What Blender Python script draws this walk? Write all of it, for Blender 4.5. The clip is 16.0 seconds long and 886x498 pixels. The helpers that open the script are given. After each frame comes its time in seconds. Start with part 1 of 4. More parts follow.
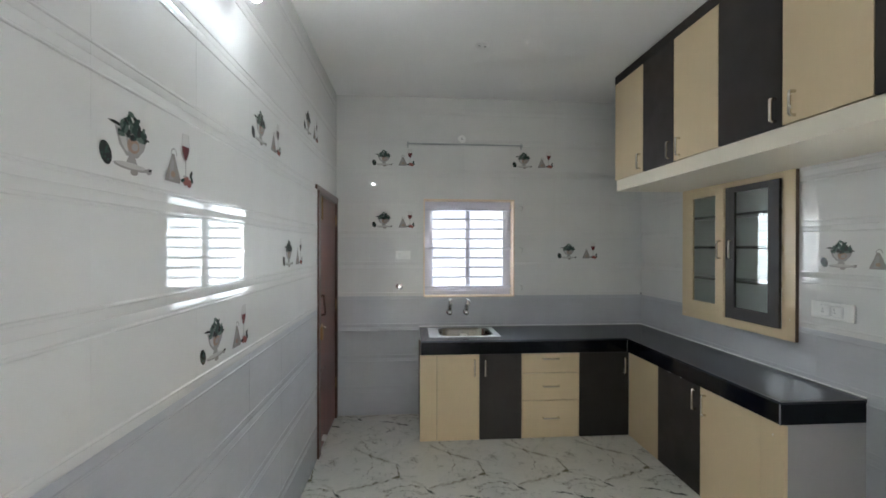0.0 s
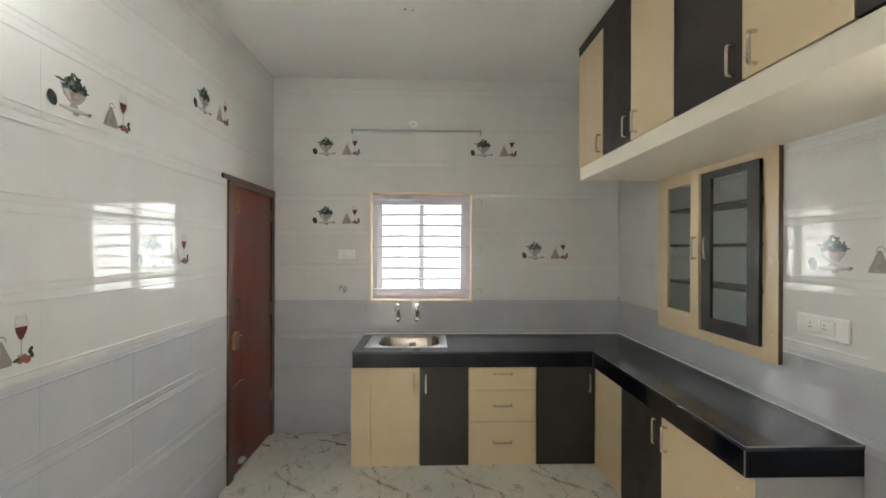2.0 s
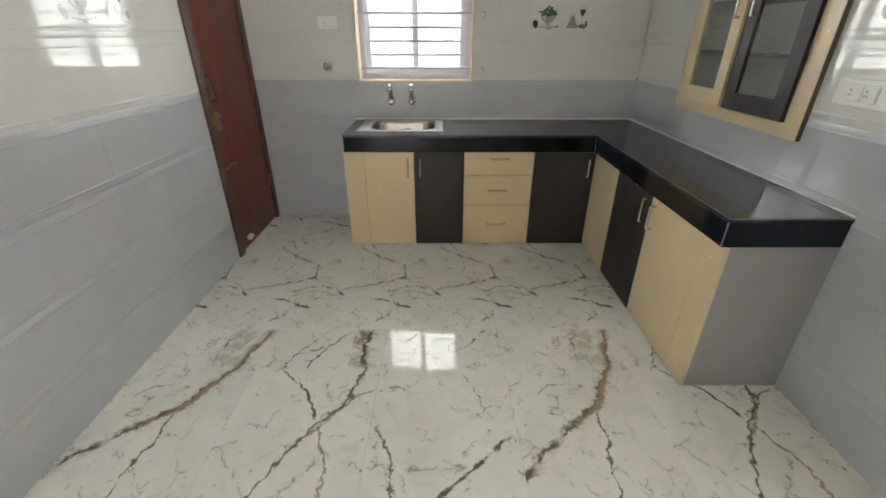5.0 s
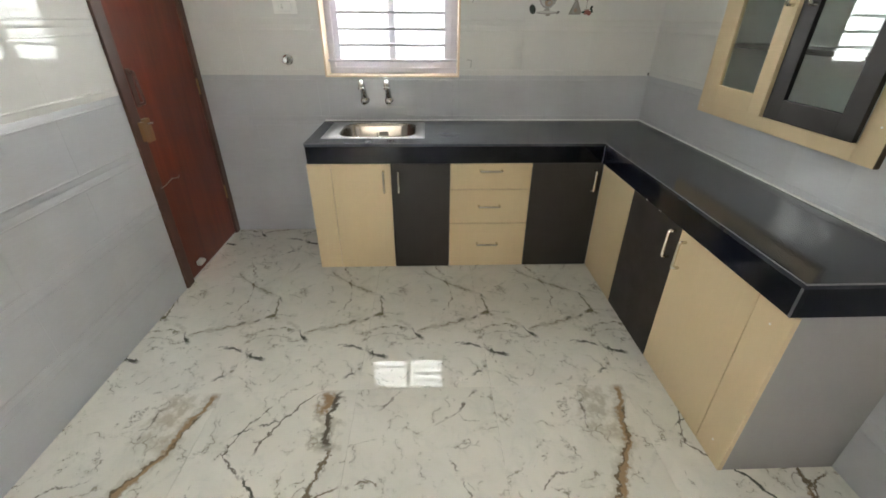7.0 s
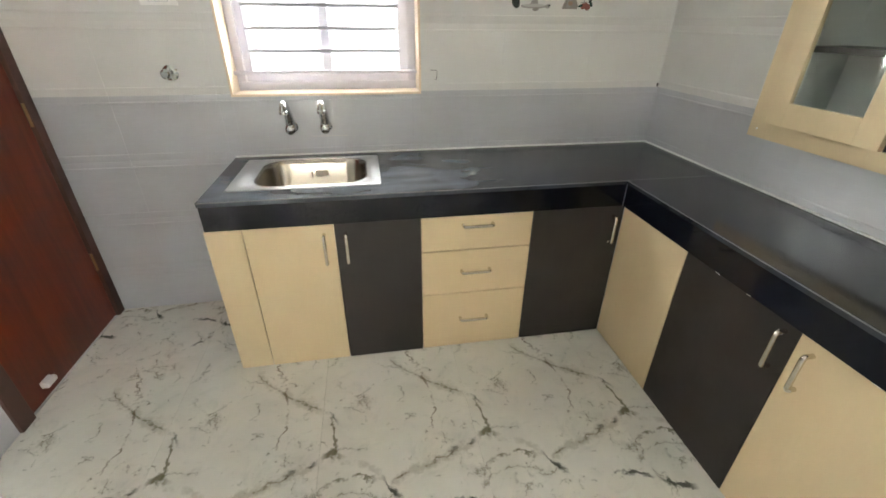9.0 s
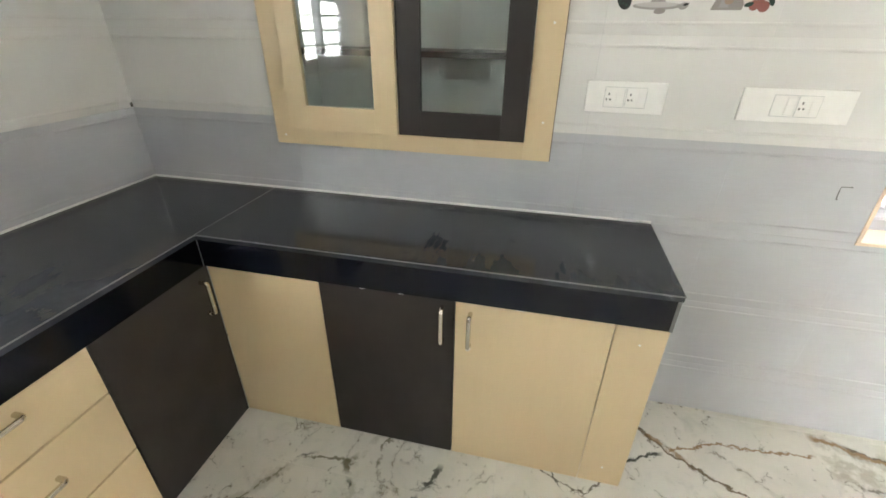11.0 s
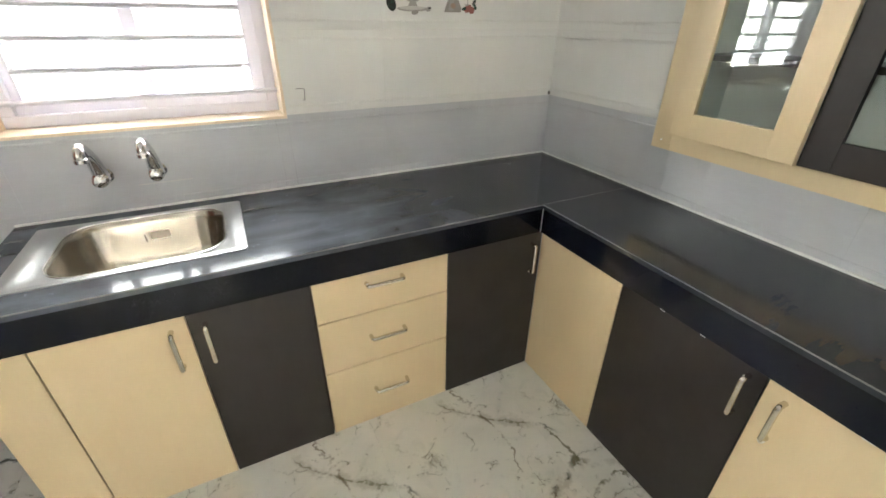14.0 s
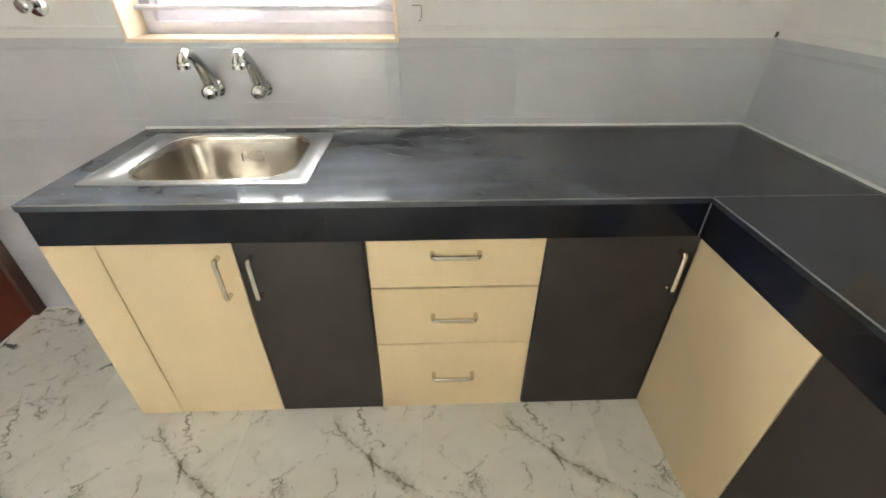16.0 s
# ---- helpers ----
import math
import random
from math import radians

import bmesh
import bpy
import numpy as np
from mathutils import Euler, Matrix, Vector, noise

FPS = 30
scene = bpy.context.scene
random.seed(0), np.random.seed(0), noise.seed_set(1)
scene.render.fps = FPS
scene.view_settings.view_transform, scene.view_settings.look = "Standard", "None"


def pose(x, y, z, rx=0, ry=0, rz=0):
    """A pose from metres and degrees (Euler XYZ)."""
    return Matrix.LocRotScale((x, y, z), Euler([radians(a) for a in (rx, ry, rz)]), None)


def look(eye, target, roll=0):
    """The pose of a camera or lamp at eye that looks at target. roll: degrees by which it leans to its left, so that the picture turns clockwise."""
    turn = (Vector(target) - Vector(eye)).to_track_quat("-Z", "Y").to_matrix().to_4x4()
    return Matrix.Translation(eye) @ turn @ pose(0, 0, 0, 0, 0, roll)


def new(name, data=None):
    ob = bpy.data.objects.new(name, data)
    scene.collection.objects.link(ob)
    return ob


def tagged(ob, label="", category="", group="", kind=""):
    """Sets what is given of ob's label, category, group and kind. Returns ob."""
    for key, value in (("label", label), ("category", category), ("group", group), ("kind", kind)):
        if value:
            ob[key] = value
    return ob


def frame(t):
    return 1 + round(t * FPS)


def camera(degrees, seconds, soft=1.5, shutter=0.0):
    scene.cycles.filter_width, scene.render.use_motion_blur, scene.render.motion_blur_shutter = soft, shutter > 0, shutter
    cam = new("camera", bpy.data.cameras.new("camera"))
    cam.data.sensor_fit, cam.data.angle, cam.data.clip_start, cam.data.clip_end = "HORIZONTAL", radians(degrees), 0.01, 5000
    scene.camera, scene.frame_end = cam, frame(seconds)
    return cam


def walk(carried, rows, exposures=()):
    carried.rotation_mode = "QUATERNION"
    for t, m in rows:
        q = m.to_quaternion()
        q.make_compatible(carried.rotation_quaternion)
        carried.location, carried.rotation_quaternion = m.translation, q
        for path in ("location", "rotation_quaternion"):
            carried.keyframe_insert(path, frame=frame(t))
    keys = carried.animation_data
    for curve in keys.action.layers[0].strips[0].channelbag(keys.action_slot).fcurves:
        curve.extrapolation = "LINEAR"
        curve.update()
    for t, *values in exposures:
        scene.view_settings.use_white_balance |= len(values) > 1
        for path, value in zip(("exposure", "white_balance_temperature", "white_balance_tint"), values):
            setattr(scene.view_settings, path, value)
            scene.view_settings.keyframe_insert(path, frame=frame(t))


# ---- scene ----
cam = camera(93.3, 16.0, soft=1.7)
PATH = [
    (0, (0.064, 0.009, 1.643), (0.216, 2.003, 1.637), 0.1),
    (0.5, (0.207, 0.372, 1.625), (0.359, 2.366, 1.634), 0.0),
    (1, (0.386, 0.504, 1.605), (0.525, 2.499, 1.616), 0.1),
    (1.5, (0.596, 0.458, 1.62), (0.698, 2.456, 1.629), 0.2),
    (2, (0.724, 0.421, 1.625), (0.784, 2.42, 1.622), 0.2),
    (2.5, (0.755, 0.427, 1.617), (0.793, 2.426, 1.566), 0.3),
    (3, (0.782, 0.452, 1.583), (0.798, 2.444, 1.397), 0.2),
    (3.5, (0.804, 0.474, 1.535), (0.818, 2.436, 1.147), 0.1),
    (4, (0.832, 0.507, 1.494), (0.841, 2.409, 0.876), 0.1),
    (4.5, (0.836, 0.516, 1.475), (0.846, 2.346, 0.666), 0.1),
    (5.2, (0.842, 0.56, 1.482), (0.857, 2.332, 0.555), 0.15),
    (6, (0.86, 0.73, 1.498), (0.891, 2.482, 0.534), 0.25),
    (6.8, (0.878, 0.972, 1.513), (0.936, 2.72, 0.543), 0.3),
    (7, (0.876, 1.054, 1.517), (0.944, 2.801, 0.547), 0.4),
    (7.5, (0.91, 1.268, 1.526), (0.979, 3.013, 0.551), 0.5),
    (8, (0.888, 1.479, 1.51), (0.985, 3.227, 0.542), 0.6),
    (8.5, (0.829, 1.703, 1.506), (0.99, 3.443, 0.533), 0.5),
    (9, (0.823, 1.908, 1.48), (1.129, 3.637, 0.522), 0.5),
    (9.5, (0.869, 2.119, 1.481), (1.546, 3.745, 0.534), 0.8),
    (10, (0.866, 2.328, 1.483), (2.0, 3.672, 0.53), 0.6),
    (10.2, (0.862, 2.382, 1.486), (2.184, 3.543, 0.535), 0.6),
    (10.7, (0.89, 2.418, 1.49), (2.525, 3.072, 0.542), 0.6),
    (11.2, (0.913, 2.448, 1.494), (2.658, 2.693, 0.549), 0.7),
    (11.6, (0.928, 2.468, 1.496), (2.69, 2.555, 0.554), 0.8),
    (12, (0.943, 2.488, 1.498), (2.705, 2.568, 0.556), 0.8),
    (12.3, (0.954, 2.502, 1.5), (2.708, 2.702, 0.559), 0.8),
    (12.5, (0.938, 2.502, 1.507), (2.676, 2.82, 0.57), 0.5),
    (13, (0.913, 2.523, 1.507), (2.505, 3.285, 0.566), 0.3),
    (13.5, (0.936, 2.473, 1.506), (2.166, 3.728, 0.552), 0.6),
    (14, (0.887, 2.317, 1.506), (1.676, 3.884, 0.546), 0.6),
    (14.5, (0.886, 2.17, 1.511), (1.303, 3.866, 0.536), 0.6),
    (15, (0.985, 2.126, 1.502), (1.18, 3.847, 0.501), 0.4),
    (15.5, (1.127, 2.22, 1.434), (1.232, 3.925, 0.393), 0.3),
    (16, (1.192, 2.556, 1.352), (1.259, 4.224, 0.25), 0.3),
]
EXPOSURES = [(0, 0.65, 6300, 10), (0.6, 0.85, 6650, 10), (1.5, 0.92, 7050, 10), (2.5, 0.95, 7050, 10), (4.5, 0.95, 6950, 10), (7, 1.25, 7000, 10), (7.5, 1.3, 7000, 10), (9, 1.65, 7100, 10), (10.2, 1.78, 7000, 10), (12.5, 1.55, 7000, 10), (13.2, 2.0, 6950, 10), (14.2, 1.88, 7100, 10), (15, 1.88, 7150, 10), (16, 2.0, 7200, 10)]
walk(cam, [(t, look(eye, target, roll)) for t, eye, target, roll in PATH], EXPOSURES)

# ---- world and light ----
world = bpy.data.worlds.new("sky")
scene.world = world
world.use_nodes = True
wn = world.node_tree.nodes
sky = wn.new("ShaderNodeTexSky")
sky.sky_type, sky.sun_disc = "NISHITA", False
sky.sun_elevation, sky.sun_rotation = radians(48), radians(140)
world.node_tree.links.new(sky.outputs[0], wn["Background"].inputs[0])
wn["Background"].inputs[1].default_value = 0.1
sun = new("sun", bpy.data.lights.new("sun", "SUN"))
sun.data.energy, sun.data.angle, sun.data.color = 1.0, radians(12), (1.0, 0.96, 0.9)
sun.matrix_world = look((4, -3, 8), (0, 2, 0))
DAYLIGHT_N, DAYLIGHT_E, CARD_GLOW, BULB = 8.6, 0.4, 0.27, 240.0

# Room: west wall, north wall, east wall, south wall, ceiling height.
WX, NY, EX, SY, CZ = -0.66, 4.152, 2.43, -0.9, 3.13


# ---- materials ----
class Nodes:
    """Short-hand for building one node material."""

    def __init__(self, name):
        self.mat = bpy.data.materials.new(name)
        self.mat.use_nodes = True
        self.tree = self.mat.node_tree
        self.bsdf = self.tree.nodes["Principled BSDF"]

    def add(self, kind, **values):
        n = self.tree.nodes.new("ShaderNode" + kind)
        for k, v in values.items():
            if k == "op":
                n.operation = v
            elif k == "blend":
                n.data_type, n.blend_type = "RGBA", v
            elif k.startswith("i"):
                self.put(v, n.inputs[int(k[1:])])
            else:
                self.put(v, n.inputs[k.replace("_", " ")])
        return n

    def put(self, v, socket):
        if isinstance(v, bpy.types.NodeSocket):
            self.tree.links.new(v, socket)
        elif isinstance(v, tuple) and len(v) == 3 and socket.type == "RGBA":
            socket.default_value = (*v, 1)
        else:
            socket.default_value = v

    def math(self, op, a, b=0.0, c=0.0):
        return self.add("Math", op=op, i0=a, i1=b, i2=c).outputs[0]

    def mix(self, f, a, b):
        n = self.add("Mix", blend="MIX")
        for v, k in ((f, 0), (a, 6), (b, 7)):
            self.put(v, n.inputs[k])
        return n.outputs[2]

    def coords(self):
        return self.tree.nodes.new("ShaderNodeTexCoord").outputs["Object"]

    def world_place(self):
        return self.tree.nodes.new("ShaderNodeNewGeometry").outputs["Position"]

    def noise(self, vec, scale, detail=4.0, rough=0.55, distort=0.0):
        return self.add("TexNoise", Vector=vec, Scale=scale, Detail=detail, Roughness=rough, Distortion=distort).outputs[0]

    def noise_way(self, vec, scale):
        return self.add("VectorMath", op="SUBTRACT", i0=self.add("TexNoise", Vector=vec, Scale=scale, Detail=5.0, Roughness=0.6).outputs["Color"], i1=(0.5, 0.5, 0.5)).outputs[0]

    def ramp(self, v, lo, hi, a=0.0, b=1.0):
        return self.add("MapRange", i0=v, i1=lo, i2=hi, i3=a, i4=b).outputs[0]

    def stretch(self, vec, x, y, z):
        return self.add("Mapping", Vector=vec, Scale=(x, y, z)).outputs[0]

    def bump(self, height, strength, distance=0.002):
        self.put(self.add("Bump", Height=height, Strength=strength, Distance=distance).outputs[0], self.bsdf.inputs["Normal"])

    def set(self, **values):
        for k, v in values.items():
            self.put(v, self.bsdf.inputs[k.replace("_", " ")])
        return self.mat


def random_value(n):
    return n.tree.nodes.new("ShaderNodeObjectInfo").outputs["Random"]


def glazed_tile(name, base, cloud, streak, rough=0.06, sheen=1.3):
    """Glossy ceramic wall tile with faint clouding and horizontal brushing."""
    n = Nodes(name)
    p = n.world_place()
    clouds = n.noise(p, 2.2, 3)
    brush = n.noise(n.stretch(p, 9, 9, 70), 1.0, 5, 0.6)
    col = n.mix(n.ramp(clouds, 0.35, 0.7), base, cloud)
    col = n.mix(n.ramp(brush, 0.45, 0.75, 0, streak), col, tuple(min(1, c * 1.25) for c in base))
    tone = n.ramp(random_value(n), 0, 1, 0.0, 0.06)
    col = n.mix(tone, col, (0.3, 0.3, 0.3))
    smear = n.noise(p, 6.0, 5, 0.6)
    n.bump(n.noise(p, 5.0, 2), 0.05, 0.01)
    return n.set(Base_Color=col, Roughness=n.ramp(smear, 0.35, 0.75, 0.45, 0.6), IOR=sheen, Coat_Weight=0.85, Coat_IOR=1.42, Coat_Roughness=n.ramp(smear, 0.35, 0.75, rough, rough + 0.016))


def laminate(name, a, b, rough, grain=0.12):
    n = Nodes(name)
    p = n.coords()
    fine = n.noise(n.stretch(p, 60, 60, 6), 1.0, 5, 0.65)
    large = n.noise(p, 1.6, 3)
    col = n.mix(n.ramp(large, 0.3, 0.7), a, b)
    col = n.mix(n.ramp(fine, 0.4, 0.75, 0, grain), col, tuple(c * 0.7 for c in a))
    smudge = n.noise(p, 7, 4)
    n.bump(n.noise(p, 320, 2), 0.08, 0.0006)
    return n.set(Base_Color=col, Roughness=n.ramp(smudge, 0.3, 0.75, rough, rough + 0.15))


def painted(name, col, rough=0.6, mottle=0.06, bump=0.12):
    n = Nodes(name)
    p = n.world_place()
    big, small = n.noise(p, 1.3, 4), n.noise(p, 45, 4)
    c = n.mix(n.ramp(big, 0.3, 0.75, 0, mottle * 2), col, tuple(v * 0.75 for v in col))
    c = n.mix(n.ramp(small, 0.5, 0.8, 0, mottle), c, tuple(v * 0.6 for v in col))
    n.bump(small, bump, 0.002)
    return n.set(Base_Color=c, Roughness=rough)


def metal(name, col, rough, brushed=False):
    n = Nodes(name)
    p = n.coords()
    tex = n.noise(p, 2.5 if brushed else 30, 2 if brushed else 4)
    return n.set(Base_Color=col, Metallic=1.0, Roughness=n.ramp(tex, 0.3, 0.75, rough, rough + 0.12))


def plain(name, col, rough=0.4):
    n = Nodes(name)
    tex = n.noise(n.coords(), 18, 3)
    return n.set(Base_Color=n.mix(n.ramp(tex, 0.35, 0.8, 0, 0.25), col, tuple(c * 0.8 for c in col)), Roughness=rough)


def emitter(name, col, strength):
    n = Nodes(name)
    return n.set(Base_Color=col, Emission_Color=col, Emission_Strength=strength)


def glass_pane(name, tint):
    """Clear sheet glass: straight through, with a mirror coat that grows towards grazing."""
    n = Nodes(name)
    t = n.tree
    clear = n.add("BsdfTransparent", Color=tint).outputs[0]
    gloss = n.add("BsdfGlossy", Color=(1, 1, 1), Roughness=0.01).outputs[0]
    facing = n.tree.nodes.new("ShaderNodeLayerWeight").outputs["Facing"]
    f = n.math("MULTIPLY_ADD", n.math("POWER", facing, 5.0), 0.95, 0.05)
    m = n.add("MixShader", i0=f, i1=clear, i2=gloss)
    t.links.new(m.outputs[0], t.nodes["Material Output"].inputs[0])
    return n.mat


def granite_face(name):
    n = Nodes(name)
    p = n.world_place()
    fleck = n.noise(p, 260, 3, 0.7)
    smear = n.noise(n.stretch(p, 4, 4, 14), 1.0, 4)
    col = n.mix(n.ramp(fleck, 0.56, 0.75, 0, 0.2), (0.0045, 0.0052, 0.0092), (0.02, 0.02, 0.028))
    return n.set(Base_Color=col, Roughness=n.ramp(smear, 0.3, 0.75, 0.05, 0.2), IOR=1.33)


def granite(name):
    n = Nodes(name)
    p = n.world_place()
    fleck = n.noise(p, 260, 3, 0.7)
    wipe = n.noise(n.stretch(p, 3.5, 5.0, 3.0), 1.0, 5, 0.6, 1.2)
    dust = n.noise(p, 2.1, 4)
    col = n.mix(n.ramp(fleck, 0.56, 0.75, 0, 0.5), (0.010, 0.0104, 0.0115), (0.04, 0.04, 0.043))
    film = n.math("MULTIPLY", n.ramp(wipe, 0.2, 0.9, 0, 1), n.ramp(dust, 0.2, 0.8))
    rub = n.ramp(n.noise(n.stretch(p, 1.4, 7.0, 1.0), 1.0, 6, 0.65, 0.8), 0.30, 0.8)
    # Painted sky sheen and dried water film round the sink, thinning unevenly along the slab.
    far = n.add("VectorMath", op="DISTANCE", i0=n.stretch(p, 0.8, 1.0, 1.0), i1=(0.55, 3.80, 0.86)).outputs["Value"]
    film_and_sheen = n.ramp(n.math("ADD", far, n.ramp(n.noise(p, 4.5, 5, 0.6, 0.6), 0.0, 1.0, -0.35, 0.35)), 0.25, 0.95, 1.0, 0.0)
    streak = n.ramp(n.noise(n.stretch(p, 2.4, 6.5, 1.0), 1.0, 5, 0.55, 0.8), 0.3, 0.75)
    sheen_tint = n.math("MULTIPLY", film_and_sheen, n.math("MULTIPLY_ADD", streak, 0.26, 0.05))
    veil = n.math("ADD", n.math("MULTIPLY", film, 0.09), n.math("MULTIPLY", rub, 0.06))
    spot = n.math("MULTIPLY", n.ramp(n.noise(p, 38.0, 2), 0.72, 0.76, 0, 0.25), film_and_sheen)
    col = n.mix(n.math("ADD", spot, n.math("ADD", sheen_tint, veil)), col, (0.38, 0.43, 0.52))
    dull = n.math("MAXIMUM", n.math("MAXIMUM", film, n.math("MULTIPLY", streak, 0.55)), n.math("MULTIPLY", rub, 0.7))
    return n.set(Base_Color=col, Roughness=n.ramp(dull, 0.0, 1.0, 0.075, 0.22), IOR=1.48)


def marble(name, veins, seed, crack=1.0):
    """Polished porcelain with a printed marble. veins: (along, stops, width, colour, strength, breaks); stops are
    (place along, place across) in the tile's own metres, along 'x' or 'y'."""
    n = Nodes(name)
    p = n.coords()
    sep = n.add("SeparateXYZ", i0=p)
    q = n.add("VectorMath", i0=p, i1=(seed, seed * 0.7, 0.0)).outputs[0]
    wob = n.math("ADD", n.ramp(n.noise(q, 7.0, 3, 0.6), 0.0, 1.0, -0.05, 0.05), n.ramp(n.noise(q, 38.0, 5, 0.7), 0.0, 1.0, -0.026, 0.026))
    cloud = n.noise(q, 3.0, 6, 0.6, 0.8)
    col = n.mix(n.ramp(cloud, 0.4, 0.75, 0, 0.8), (0.77, 0.75, 0.69), (0.63, 0.62, 0.56))
    haze = n.noise(q, 7.0, 6, 0.65, 1.5)
    col = n.mix(n.ramp(haze, 0.55, 0.8, 0, 0.45), col, (0.43, 0.45, 0.40))
    # Hair cracks: crooked cell borders with a grey bloom beside them, broken up by a second noise.
    bent = n.add("VectorMath", i0=q, i1=n.add("VectorMath", op="SCALE", i0=n.noise_way(q, 6.0), Scale=0.22).outputs[0]).outputs[0]
    for scale, width, dark, strength, lo in ((2.6, 0.009, (0.22, 0.19, 0.125), 0.65, 0.52), (5.5, 0.013, (0.18, 0.165, 0.11), 0.7, 0.52), (12.0, 0.026, (0.13, 0.12, 0.08), 0.65, 0.61)):
        vor = n.tree.nodes.new("ShaderNodeTexVoronoi")
        vor.feature = "DISTANCE_TO_EDGE"
        n.put(bent, vor.inputs["Vector"])
        n.put(scale, vor.inputs["Scale"])
        gate = n.ramp(n.noise(q, scale * 1.6, 4, 0.65), lo, lo + 0.07)
        col = n.mix(n.math("MULTIPLY", n.ramp(vor.outputs["Distance"], 0.0, width * 5, 0.30 * crack, 0), gate), col, (0.36, 0.36, 0.31))
        thin = n.ramp(n.noise(q, scale * 6, 3), 0.3, 0.7, width * 0.3, width * 1.3)
        line = n.ramp(n.math("DIVIDE", vor.outputs["Distance"], thin), 0.4, 1.0, strength * crack, 0)
        col = n.mix(n.math("MULTIPLY", line, gate), col, dark)
    # Short ink flecks.
    fleck = n.ramp(n.noise(n.stretch(bent, 16, 34, 1), 1.0, 3, 0.6), 0.71, 0.76, 0, 0.6)
    col = n.mix(n.math("MULTIPLY", fleck, n.ramp(n.noise(q, 5.0, 3), 0.56, 0.66)), col, (0.09, 0.09, 0.065))
    for along, stops, width, shade, strength, breaks in veins:
        a, c = (sep.outputs[1], sep.outputs[0]) if along == "y" else (sep.outputs[0], sep.outputs[1])
        lo, hi = stops[0][0], stops[-1][0]
        r = n.tree.nodes.new("ShaderNodeValToRGB")
        n.tree.links.new(n.ramp(a, lo, hi), r.inputs[0])
        e = r.color_ramp.elements
        while len(e) < len(stops):
            e.new(0.5)
        for el, (s, v) in zip(e, stops):
            el.position = (s - lo) / (hi - lo)
            g = (v + 1) / 3
            el.color = (g, g, g, 1)
        mid = n.math("SUBTRACT", n.math("MULTIPLY", r.outputs[0], 3.0), 1.0)
        d = n.math("ABSOLUTE", n.math("SUBTRACT", n.math("ADD", c, wob), mid))
        thick = n.ramp(n.noise(q, 16.0, 5, 0.7), 0.32, 0.68, width * 0.2, width * 1.5)
        m = n.math("SUBTRACT", 1.0, n.math("DIVIDE", d, thick))
        m = n.math("MULTIPLY", n.ramp(m, 0.0, 0.6), strength)
        inside = n.math("MULTIPLY", n.ramp(a, lo, lo + 0.03), n.ramp(a, hi, hi - 0.03))
        m = n.math("MULTIPLY", m, inside)
        if breaks:
            m = n.math("MULTIPLY", m, n.ramp(n.noise(q, 11.0, 3, 0.7), 0.5 - 0.12 + breaks * 0.1, 0.5 + breaks * 0.1))
        col = n.mix(m, col, shade)
    dirt = n.noise(n.world_place(), 3.0, 5)
    return n.set(Base_Color=col, Roughness=n.ramp(dirt, 0.3, 0.75, 0.006, 0.022), IOR=1.37)


def teak(name):
    n = Nodes(name)
    p = n.coords()
    ring = n.noise(n.stretch(p, 14, 14, 1.1), 1.0, 6, 0.6, 1.0)
    fine = n.noise(n.stretch(p, 120, 120, 5), 1.0, 4)
    col = n.mix(n.ramp(ring, 0.35, 0.68), (0.13, 0.021, 0.009), (0.185, 0.032, 0.0125))
    col = n.mix(n.ramp(fine, 0.5, 0.8, 0, 0.25), col, (0.04, 0.012, 0.006))
    n.bump(fine, 0.1, 0.0008)
    return n.set(Base_Color=col, Roughness=0.3, IOR=1.42)


